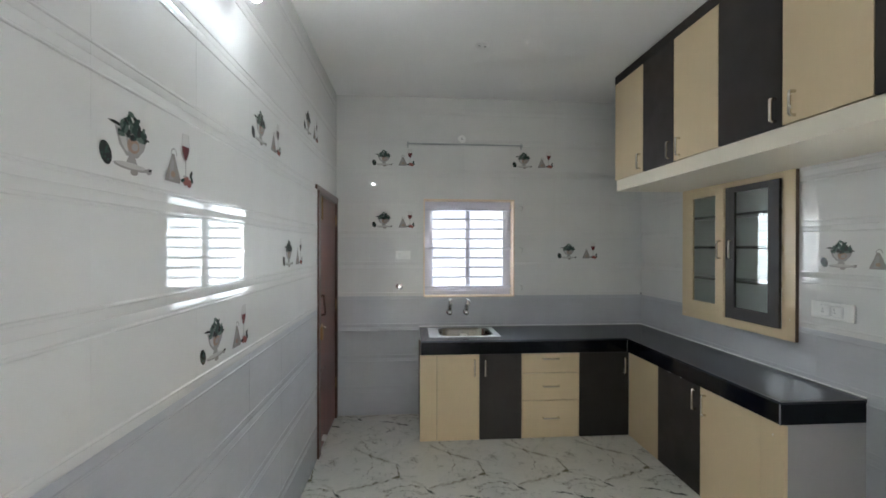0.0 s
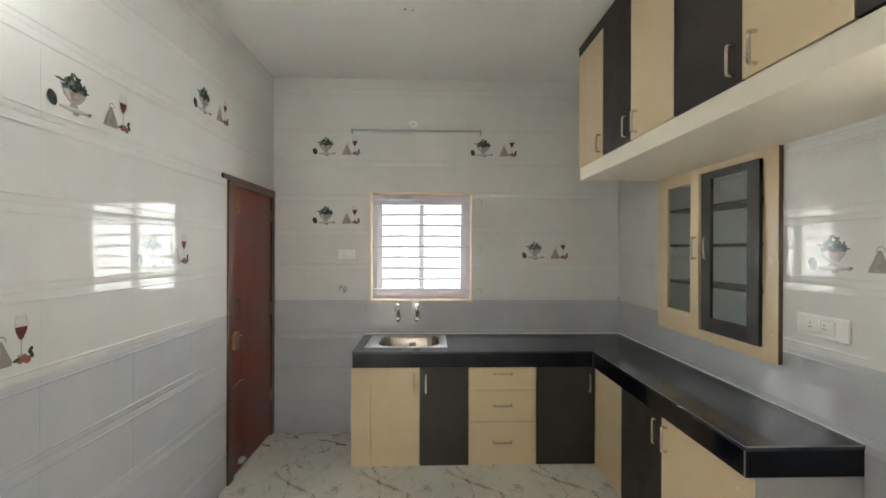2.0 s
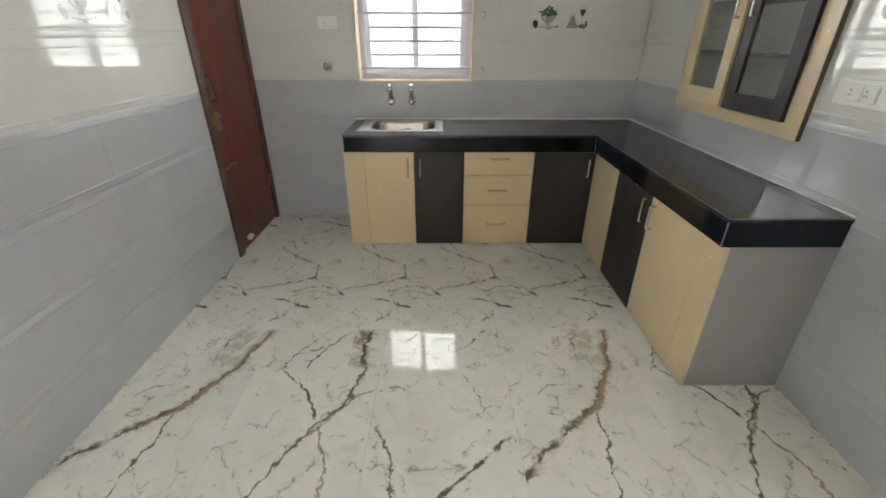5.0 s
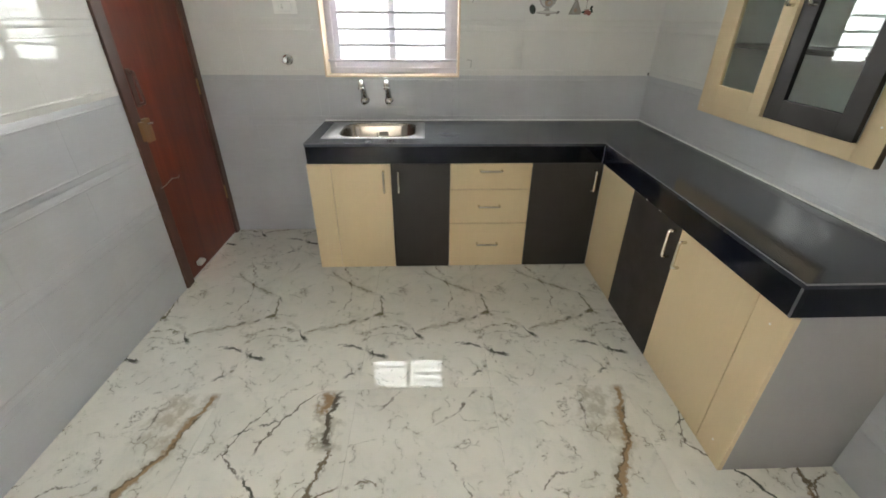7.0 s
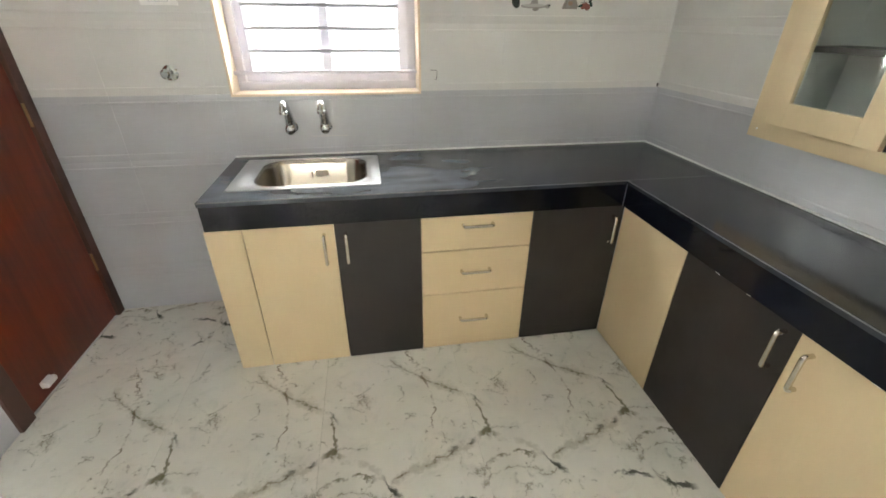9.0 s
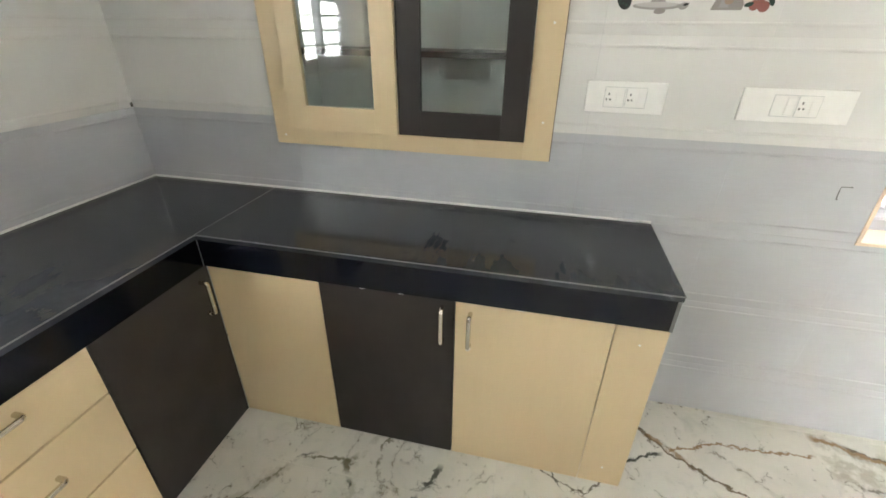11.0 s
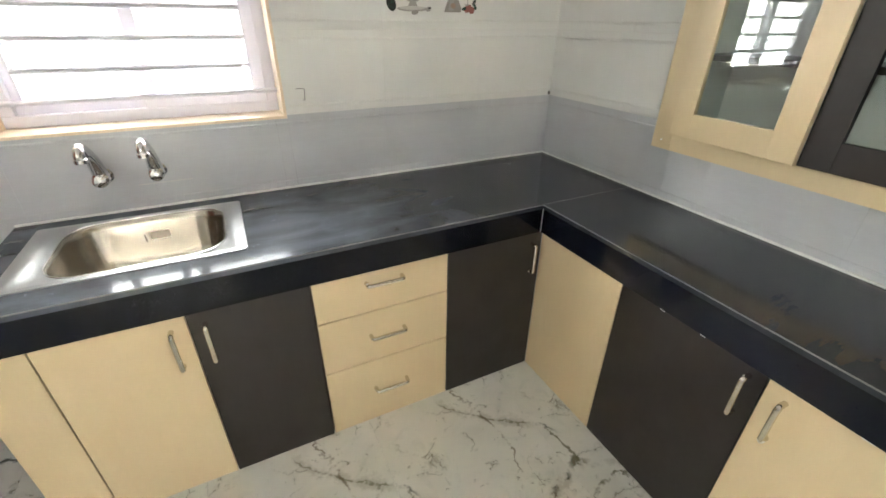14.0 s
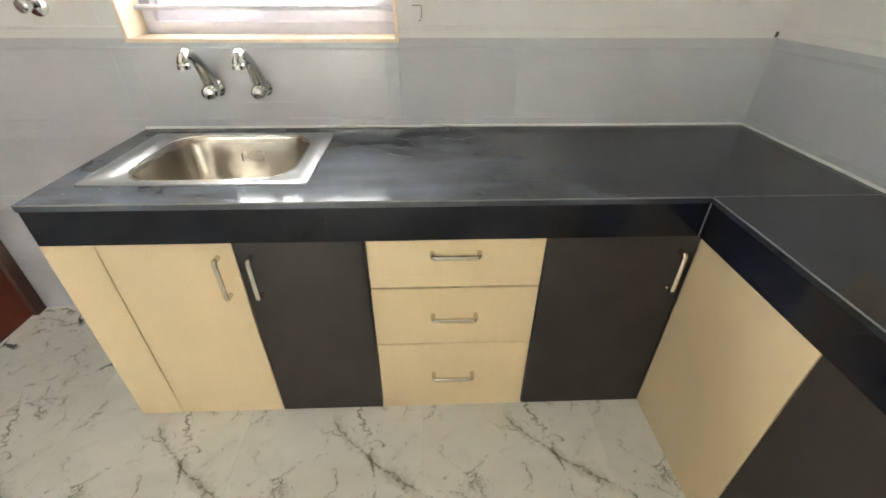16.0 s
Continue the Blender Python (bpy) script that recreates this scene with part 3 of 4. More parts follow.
# ---- windows ----
def window(name, turn, u0, u1, z0, z1, bars, lugs):
    """Sliding window with a white grille, set back in a cream-lined opening; u, d, z of the wall."""
    w = new(name)
    w.matrix_world = turn
    tagged(w, "white sliding window with a barred grille in a cream lined opening", "window", kind="structure")
    lip, depth = 0.012, 0.20
    # Lining boards, standing 3 mm proud of the tiles.
    for nm, s in (("window_sill", (u0, u1, -depth, 0.004, z0, z0 + lip)), ("head_lining", (u0, u1, -depth, 0.004, z1 - lip, z1)),
                  ("side_lining", (u0, u0 + lip, -depth, 0.004, z0 + lip, z1 - lip)), ("side_lining", (u1 - lip, u1, -depth, 0.004, z0 + lip, z1 - lip))):
        part(nm, box(*s, bevel=0.002), "reveal", w)
    a, b, p, q = u0 + lip, u1 - lip, z0 + lip, z1 - lip
    fw = 0.040
    part("window_frame", boxes((a, b, -0.185, -0.125, p, p + fw), (a, b, -0.185, -0.125, q - fw, q), (a, a + fw, -0.185, -0.125, p + fw, q - fw), (b - fw, b, -0.185, -0.125, p + fw, q - fw), bevel=0.003), "upvc", w)
    mid = (a + b) / 2
    for s0, s1, d in ((a + fw - 0.004, mid + 0.024, -0.140), (mid - 0.024, b - fw + 0.004, -0.166)):
        sw = 0.046
        z_lo, z_hi = p + fw - 0.004, q - fw + 0.004
        sash = part("sash", boxes((s0, s1, d - 0.012, d + 0.012, z_lo, z_lo + sw), (s0, s1, d - 0.012, d + 0.012, z_hi - sw, z_hi), (s0, s0 + sw, d - 0.012, d + 0.012, z_lo + sw, z_hi - sw), (s1 - sw, s1, d - 0.012, d + 0.012, z_lo + sw, z_hi - sw), bevel=0.002), "upvc", w)
        part("pane", box(s0 + sw - 0.004, s1 - sw + 0.004, d - 0.003, d + 0.003, z_lo + sw - 0.004, z_hi - sw + 0.004), "glass", sash)
    for i in range(bars):
        z = p + 0.085 + (q - p - 0.17) * i / (bars - 1)
        full = i in lugs
        x0, x1 = (a - 0.002, b + 0.002) if full else (a + 0.085, b - 0.085)
        part("bar", tube([(x0, -0.095, z), (x1, -0.095, z)], 0.0095, 10), "bar", w)
    for x in (a + 0.085, b - 0.085):
        part("grille_stile", box(x - 0.004, x + 0.004, -0.100, -0.090, p + 0.085, q - 0.085, bevel=0.001), "bar", w)
    return w


# Concrete sunshades over both windows, outside.
for s in ((WIN[0] - 0.2, WIN[1] + 0.2, NY + THICK + 0.008, NY + THICK + 0.20, 2.32, 2.40), (EX + THICK + 0.008, EX + THICK + 0.48, WIN_E[0] - 0.2, WIN_E[1] + 0.2, 2.16, 2.24)):
    tagged(finish("trim_sunshade", box(*s, bevel=0.004), "shade_paint"), "peach painted concrete sunshade above the window", kind="structure")

window_1 = window("window_1", NORTH, -WIN[1], -WIN[0], WIN[2], WIN[3], 9, (0, 4, 8))
window_2 = window("window_2", EAST, WIN_E[0], WIN_E[1], WIN_E[2], WIN_E[3], 11, (0, 5, 10))


# ---- door ----
def kitchen_door():
    d = new("door_1")
    tagged(d, "closed polished teak door with dark frame and brass fittings", "door", kind="structure")
    face = WX + 0.014
    part("jamb", box(WX - 0.09, face, 3.310, 3.386, 0.0, 2.062, bevel=0.003), "teak_dark", d)
    part("jamb", box(WX - 0.09, face, 4.094, 4.148, 0.0, 2.062, bevel=0.003), "teak_dark", d)
    part("lintel", box(WX - 0.09, face + 0.002, 3.310, 4.148, 2.063, 2.089, bevel=0.003), "teak_dark", d)
    part("lintel_trim", box(WX + 0.001, face + 0.004, 3.228, 4.148, 2.0895, 2.122, bevel=0.003), "teak_dark", d)
    leaf = part("door_leaf", box(WX - 0.040, WX - 0.004, 3.388, 4.092, 0.008, 2.061, bevel=0.002), "teak", d)
    fx = WX - 0.004
    bolt = part("tower_bolt", boxes((fx, fx + 0.004, 3.452, 3.484, 1.86, 2.05), (fx + 0.003, fx + 0.013, 3.455, 3.481, 1.88, 1.90), (fx + 0.003, fx + 0.013, 3.455, 3.481, 1.99, 2.01), bevel=0.001), "brass", leaf)
    part("bolt_rod", tube([(fx + 0.010, 3.468, 1.868), (fx + 0.010, 3.468, 2.056)], 0.006), "brass", leaf)
    part("door_handle", tube([(fx, 3.434, 1.262)] + arc((fx + 0.028, 3.434, 1.250), 0.012, math.pi, math.pi / 2, 4, (1, 0, 0), (0, 0, 1)) + arc((fx + 0.028, 3.434, 1.115), 0.012, 0.0, -math.pi / 2, 4, (1, 0, 0), (0, 0, 1)) + [(fx, 3.434, 1.100)], 0.008), "teak_dark", leaf)
    part("handle_plate", box(fx, fx + 0.005, 3.415, 3.453, 1.085, 1.275, bevel=0.002), "teak_dark", leaf)
    part("rim_lock", box(fx, fx + 0.026, 3.389, 3.450, 0.905, 1.028, bevel=0.004), "brass", leaf)
    part("lock_lever", tube([(fx + 0.022, 3.430, 1.000), (fx + 0.045, 3.430, 1.004), (fx + 0.050, 3.385, 1.010)], 0.006), "nickel", leaf)
    part("keeper", box(face - 0.001, face + 0.020, 3.352, 3.384, 0.92, 1.02, bevel=0.002), "brass", d)
    part("hook_wire", tube([(face + 0.004, 3.356, 0.655), (fx + 0.012, 3.42, 0.648), (fx + 0.010, 3.50, 0.664), (fx + 0.008, 3.565, 0.645), (fx + 0.004, 3.590, 0.652)], 0.003), "nickel", leaf)
    for z in (0.30, 1.05, 1.85):
        part("hinge", tube([(WX + 0.004, 4.093, z), (WX + 0.004, 4.093, z + 0.10)], 0.006), "brass", d)
    part("door_stop", turned([(0.010, 0), (0.016, 0.004), (0.016, 0.055), (0.011, 0.062)], 16, pose(fx + 0.020, 3.487, 0.075, -90, 0, 0)), "stopper", leaf, "white rubber stop", True)
    part("stop_bracket", box(fx, fx + 0.012, 3.490, 3.546, 0.060, 0.090, bevel=0.002), "stopper", leaf)
    return d


kitchen_door()


# ---- counter ----
SZ, SB = 0.861, 0.736      # slab top, underside of the apron
CF, CR = 3.540, 1.970      # cabinet fronts: north run, east run
X0, YE = 0.146, 2.006      # west end of the north run, south end of the east run

counter = thing("countertop", "black granite L-shaped worktop with a deep polished apron", "countertop")
hole = (0.312, 0.806, 3.655, 4.056)
yf, xf = 3.530, 1.948
def holed_slab(o, i, z0, z1):
    """A slab with a rectangular hole, as one closed mesh; o and i are x0, x1, y0, y1."""
    bm = bmesh.new()
    ring = lambda r, z: [bm.verts.new(v) for v in ((r[0], r[2], z), (r[1], r[2], z), (r[1], r[3], z), (r[0], r[3], z))]
    ot, it, ob, ib = ring(o, z1), ring(i, z1), ring(o, z0), ring(i, z0)
    for k in range(4):
        j = (k + 1) % 4
        for quad in ((ot[k], ot[j], it[j], it[k]), (ob[k], ob[j], ib[j], ib[k]), (ot[k], ot[j], ob[j], ob[k]), (it[k], it[j], ib[j], ib[k])):
            bm.faces.new(quad)
    return bm


north = holed_slab((X0, EX - 0.001, yf, NY - 0.001), hole, SZ - 0.020, SZ)
part("north_slab", north, "granite", counter)
part("east_slab", box(xf, EX - 0.001, YE, yf - 0.0015, SZ - 0.020, SZ - 0.0004, bevel=0.0015), "granite", counter)
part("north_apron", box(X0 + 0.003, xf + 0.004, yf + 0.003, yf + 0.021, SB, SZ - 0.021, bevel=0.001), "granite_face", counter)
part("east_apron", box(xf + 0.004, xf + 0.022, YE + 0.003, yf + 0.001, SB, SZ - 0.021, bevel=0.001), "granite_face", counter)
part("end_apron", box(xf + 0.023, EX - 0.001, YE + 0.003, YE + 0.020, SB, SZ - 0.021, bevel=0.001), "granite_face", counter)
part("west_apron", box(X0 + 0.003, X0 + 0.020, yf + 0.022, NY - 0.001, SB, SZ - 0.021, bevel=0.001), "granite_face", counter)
# Pale strips paint the light that glints along the polished granite edges.
part("edge_line", box(X0, xf, yf - 0.0012, yf, SZ - 0.0045, SZ - 0.0005), "granite_edge", counter)
part("edge_line", box(xf - 0.0012, xf, YE, yf - 0.002, SZ - 0.0045, SZ - 0.0005), "granite_edge", counter)
part("edge_line", box(X0 - 0.0015, X0, yf, NY - 0.002, SZ - 0.006, SZ), "granite_edge", counter)
part("edge_line", box(xf, EX - 0.002, YE - 0.0015, YE, SZ - 0.006, SZ), "granite_edge", counter)
part("edge_line", box(xf + 0.0025, xf + 0.0038, YE + 0.003, YE + 0.012, SB, SZ - 0.021), "granite_edge", counter)
part("joint_line", box(xf + 0.001, EX - 0.002, yf - 0.0016, yf - 0.0001, SZ - 0.01, SZ - 0.0001), "granite_edge", counter)
part("corner_line", box(xf + 0.0025, xf + 0.0042, yf + 0.001, yf + 0.0029, SB, SZ - 0.021), "granite_edge", counter)
part("back_fillet", boxes((X0, EX, NY - 0.010, NY - 0.0005, SZ + 0.0005, SZ + 0.008), (EX - 0.010, EX - 0.0005, YE, NY - 0.011, SZ + 0.0005, SZ + 0.008), bevel=0.002), "fillet", counter, "white cement fillet along the wall")


def d_handle(parent, place, length, axis, out):
    """Chrome bow handle on two posts; axis along it, out away from the front."""
    p, a, o = Vector(place), Vector(axis), Vector(out)
    r, reach = 0.0074, 0.029
    h = length / 2
    pts = [p - a * h] + arc(p - a * (h - 0.010) + o * (reach - 0.010), 0.010, math.pi, math.pi / 2, 4, a, o) + arc(p + a * (h - 0.010) + o * (reach - 0.010), 0.010, math.pi / 2, 0, 4, a, o) + [p + a * h]
    hd = part("handle", tube(pts, r, 10), "nickel", parent, "satin nickel bow handle", True)
    return hd


def front_panel(parent, name, material, lo, hi, z0, z1, run, label=""):
    """A laminate front 18 mm thick. run: 'n' faces south on the north run, 'e' faces west on the east run, 'l' on the loft."""
    g = {"e": 0.0016, "l": 0.0020, "n": 0.0020}[run] + (0.0012 if name == "drawer" else 0.0)
    if run == "n":
        bm = box(lo + g, hi - g, CF, CF + 0.018, z0 + g, z1 - g, bevel=0.0012)
    elif run == "e":
        bm = box(CR, CR + 0.018, lo + g, hi - g, z0 + g, z1 - g, bevel=0.0012)
    else:
        bm = box(1.834, 1.852, lo + g, hi - g, z0 + g, z1 - g, bevel=0.0012)
    return part(name, bm, material, parent, label)


def carcass(parent, x0, x1, y0, y1, z1, open_side):
    """Floor, back and the two sides of a cabinet, in 16 mm board; the front is left to its panels."""
    t = 0.016
    spans = [(x0, x1, y0, y1, 0.002, 0.018)]
    if open_side == "s":
        spans += [(x0, x0 + t, y0, y1, 0.018, z1), (x1 - t, x1, y0, y1, 0.018, z1), (x0 + t, x1 - t, y1 - 0.008, y1, 0.018, z1)]
    else:
        spans += [(x0, x1, y0, y0 + t, 0.018, z1), (x0, x1, y1 - t, y1, 0.018, z1), (x1 - 0.008, x1, y0 + t, y1 - t, 0.018, z1)]
    part("carcass", boxes(*spans), "edge_brown", parent, "brown board carcass")


TOP = SB - 0.002
# Sink cabinet: filler strip, beige door, dark door.
c = thing("base_cabinet", "sink base cabinet with one beige and one dark door", "cabinet", "base cabinets", (0, 0, 0))
carcass(c, 0.140, 1.011, CF + 0.020, NY - 0.004, TOP, "s")
front_panel(c, "filler_strip", "beige", 0.138, 0.284, 0.002, TOP, "n")
dd = front_panel(c, "door", "beige", 0.284, 0.648, 0.002, TOP, "n", "beige laminate door")
d_handle(dd, (0.603, CF, 0.621), 0.134, (0, 0, 1), (0, -1, 0))
dd = front_panel(c, "door", "dark", 0.648, 1.013, 0.002, TOP, "n", "dark brown laminate door")
d_handle(dd, (0.694, CF, 0.621), 0.134, (0, 0, 1), (0, -1, 0))
# Drawers.
c = thing("drawer_unit", "beige laminate unit with three drawers under the worktop", "drawer unit", "base cabinets")
carcass(c, 1.014, 1.525, CF + 0.020, NY - 0.004, TOP, "s")
for z0, z1, hz in ((0.563, TOP, 0.690), (0.327, 0.563, 0.454), (0.002, 0.327, 0.180)):
    dr = front_panel(c, "drawer", "beige", 1.013, 1.526, z0, z1, "n")
    d_handle(dr, (1.268, CF, hz), 0.134, (1, 0, 0), (0, -1, 0))
# Corner cabinet with its dark door.
c = thing("base_cabinet", "corner base cabinet with a dark brown door", "cabinet", "base cabinets")
carcass(c, 1.528, 1.968, CF + 0.020, NY - 0.004, TOP, "s")
dd = front_panel(c, "door", "dark", 1.526, CR + 0.001, 0.002, TOP, "n")
d_handle(dd, (1.921, CF, 0.619), 0.130, (0, 0, 1), (0, -1, 0))
# East run.
c = thing("base_cabinet", "base cabinet with beige corner panel, dark and beige doors", "cabinet", "base cabinets")
carcass(c, CR + 0.020, EX - 0.004, YE + 0.022, CF - 0.002, TOP, "w")
front_panel(c, "corner_panel", "beige", 3.107, CF - 0.001, 0.002, TOP, "e")
dd = front_panel(c, "door", "dark", 2.634, 3.107, 0.002, TOP, "e", "dark brown laminate door")
d_handle(dd, (CR, 2.675, 0.631), 0.132, (0, 0, 1), (-1, 0, 0))
dd = front_panel(c, "door", "beige", 2.153, 2.634, 0.002, TOP, "e", "beige laminate door")
d_handle(dd, (CR, 2.584, 0.622), 0.126, (0, 0, 1), (-1, 0, 0))
front_panel(c, "filler_strip", "beige", YE - 0.002, 2.153, 0.002, TOP, "e")
for y, z in ((2.075, 0.66), (2.078, 0.09)):
    part("screw_cap", turned([(0.004, 0), (0.004, 0.001), (0.002, 0.0016)], 10, pose(CR, y, z, 0, -90, 0)), "stopper", c)
part("end_panel", box(CR + 0.019, EX - 0.001, YE + 0.004, YE + 0.021, 0.0, TOP), "end_panel", c, "grey plastered end support")


for y, w in ((2.930, 0.020), (2.800, 0.016), (2.420, 0.024)):
    part("putty_dab", box(xf + 0.006, xf + 0.020, y, y + w, SB - 0.0035, SB + 0.0005, bevel=0.0015), "stopper", counter, "dab of white putty under the apron")


# ---- sink and taps ----
def rounded(cx, cy, hx, hy, r, z, n=6):
    pts = []
    for qx, qy, a0 in ((1, 1, 0), (-1, 1, 90), (-1, -1, 180), (1, -1, 270)):
        for i in range(n + 1):
            a = radians(a0 + 90 * i / n)
            pts.append(Vector((cx + qx * (hx - r) + r * math.cos(a), cy + qy * (hy - r) + r * math.sin(a), z)))
    return pts


def kitchen_sink():
    s = thing("kitchen_sink", "stainless steel single bowl sink set in the granite worktop", "sink")
    cx, cy = 0.540, 3.857
    loops = [rounded(cx, cy, 0.318, 0.222, 0.012, SZ + 0.0005), rounded(cx, cy, 0.316, 0.220, 0.012, SZ + 0.004), rounded(cx, cy, 0.300, 0.205, 0.012, SZ + 0.005),
             rounded(cx + 0.018, cy - 0.004, 0.240, 0.194, 0.105, SZ + 0.004), rounded(cx + 0.018, cy - 0.004, 0.235, 0.189, 0.102, SZ - 0.002),
             rounded(cx + 0.018, cy - 0.004, 0.230, 0.184, 0.10, SZ - 0.02), rounded(cx + 0.018, cy - 0.004, 0.218, 0.170, 0.09, SZ - 0.13),
             rounded(cx + 0.018, cy - 0.004, 0.200, 0.152, 0.085, SZ - 0.163), rounded(cx + 0.018, cy - 0.004, 0.165, 0.12, 0.06, SZ - 0.172), rounded(cx + 0.018, cy - 0.004, 0.05, 0.05, 0.049, SZ - 0.178)]
    for nm, some, mat in (("deck", loops[:4], "steel_deck"), ("bowl", loops[3:], "steel")):
        bm = bmesh.new()
        rings = [[bm.verts.new(p) for p in l] for l in some]
        for a, b in zip(rings, rings[1:]):
            for i in range(len(a)):
                j = (i + 1) % len(a)
                bm.faces.new((a[i], a[j], b[j], b[i]))
        if nm == "bowl":
            bm.faces.new(rings[-1])
        sheet = part(nm, bm, mat, s, "", True)
        m = sheet.modifiers.new("sheet", "SOLIDIFY")
        m.thickness, m.offset = 0.0012, -1
    rim = rounded(cx + 0.018, cy - 0.004, 0.241, 0.195, 0.105, SZ + 0.0045)
    part("rim_bead", tube(rim + rim[:2], 0.0028, 8), "bead", s, "bright rolled edge round the bowl", True)
    part("drain", turned([(0.040, 0), (0.040, 0.003), (0.032, 0.004), (0.028, 0.001), (0.004, 0.001)], 24, pose(cx + 0.018, cy - 0.004, SZ - 0.1775)), "chrome", s, "", True)
    part("overflow_slot", box(cx - 0.018, cx - 0.014, 4.0255, 4.0310, SZ - 0.085, SZ - 0.055), "slot", s)
    part("label", box(cx + 0.002, cx + 0.062, 4.0275, 4.0300, SZ - 0.078, SZ - 0.050), "sticker", s, "pale paper sticker")
    return s


kitchen_sink()


def bib_tap(x):
    t = thing("tap", "chrome wall tap with an upturned spout above the sink", "tap", "sink taps", (x, NY, 1.005))
    m = pose(0, 0, 0, 90, 0, 0)
    part("flange", turned([(0.030, 0.0), (0.030, 0.004), (0.022, 0.012), (0.016, 0.014)], 24, m), "chrome", t, "", True)
    part("body", turned([(0.018, 0.010), (0.023, 0.020), (0.026, 0.035), (0.025, 0.055), (0.016, 0.064), (0.004, 0.066)], 20, m), "chrome", t, "", True)
    path = [(0, -0.030, 0.004), (0, -0.042, 0.034), (0, -0.062, 0.070), (0, -0.090, 0.104), (0, -0.122, 0.128), (0, -0.150, 0.134), (0, -0.168, 0.128), (0, -0.176, 0.115), (0, -0.177, 0.106)]
    part("spout", tube(path, [0.025, 0.0235, 0.0205, 0.0175, 0.0155, 0.015, 0.0155, 0.0165, 0.0165], 16), "chrome", t, "", True)
    part("aerator", turned([(0.0185, 0), (0.0195, 0.012), (0.016, 0.016)], 16, pose(0, -0.177, 0.094)), "chrome", t, "", True)
    part("knob", turned([(0.014, 0.0), (0.020, 0.004), (0.021, 0.014), (0.014, 0.019)], 16, m @ pose(0, -0.002, 0.064)), "chrome", t, "", True)
    return t


bib_tap(0.443)
bib_tap(0.610)
v = thing("stop_valve", "chrome angle stop valve on the wall tiles", "valve", "", (-0.050, NY, 1.262))
m = pose(0, 0, 0, 90, 0, 0)
part("flange", turned([(0.034, 0), (0.034, 0.004), (0.020, 0.012)], 24, m), "chrome", v, "", True)
part("body", turned([(0.012, 0.01), (0.014, 0.03), (0.014, 0.045)], 16, m), "chrome", v, "", True)
part("knob", turned([(0.016, 0.044), (0.021, 0.048), (0.021, 0.064), (0.014, 0.070)], 12, m), "chrome", v, "", True)
g = thing("grout_strip", "thin pale grout strip on the dado tiles", "grout strip", "", (0.535, NY - 0.001, 0.955))
part("strip", box(0, 0.180, -0.0012, 0.001, -0.002, 0.002), "grout", g)


# ---- loft ----
loft = thing("loft_shelf", "cream painted concrete loft shelf along the wall", "shelf")
part("slab", box(1.849, EX - 0.001, SY + 0.001, 3.506, 2.133, 2.226), "loft", loft)
part("fascia", box(1.838, 1.8488, SY + 0.001, 3.507, 2.132, 2.226, bevel=0.002), "loft", loft, "smooth cream front edge")
cuts = [3.530, 3.093, 2.717, 2.304, 1.885, 1.485, 1.075, 0.670, 0.270, -0.150, -0.560, SY + 0.004]
ly0, ly1, lz = 2.229, 3.058, 2.316
colour = ["beige", "dark"]
units = [(0, 1), (1, 3), (3, 5), (5, 7), (7, 9), (9, 11)]
for lo, hi in units:
    two = hi - lo == 2
    c = thing("loft_cabinet", "tall loft cabinet with dark and beige doors" if two else "narrow loft cabinet with one beige door", "cabinet", "loft cabinets")
    a, b = cuts[hi], cuts[lo]
    part("carcass", boxes((1.853, EX - 0.003, a + 0.001, a + 0.017, ly0, ly1), (1.853, EX - 0.003, b - 0.017, b - 0.001, ly0, ly1), (1.853, EX - 0.003, a + 0.018, b - 0.018, ly0, ly0 + 0.016), (2.415, EX - 0.003, a + 0.018, b - 0.018, ly0 + 0.017, ly1)), "beige", c)
    for i in range(lo, hi):
        dd = front_panel(c, "door", colour[i % 2], cuts[i + 1], cuts[i], ly0, ly1, "l", ("beige" if i % 2 == 0 else "dark brown") + " laminate door")
        y = cuts[i + 1] + 0.036 if (i % 2 or i == 0) else cuts[i] - 0.068
        d_handle(dd, (1.834, y, lz), 0.110, (0, 0, 1), (-1, 0, 0))
trim = thing("loft_cornice", "dark brown laminate strip between loft doors and ceiling", "cornice")
part("strip", box(1.834, 1.852, SY + 0.004, 3.530, 3.059, CZ - 0.001, bevel=0.001), "dark", trim)


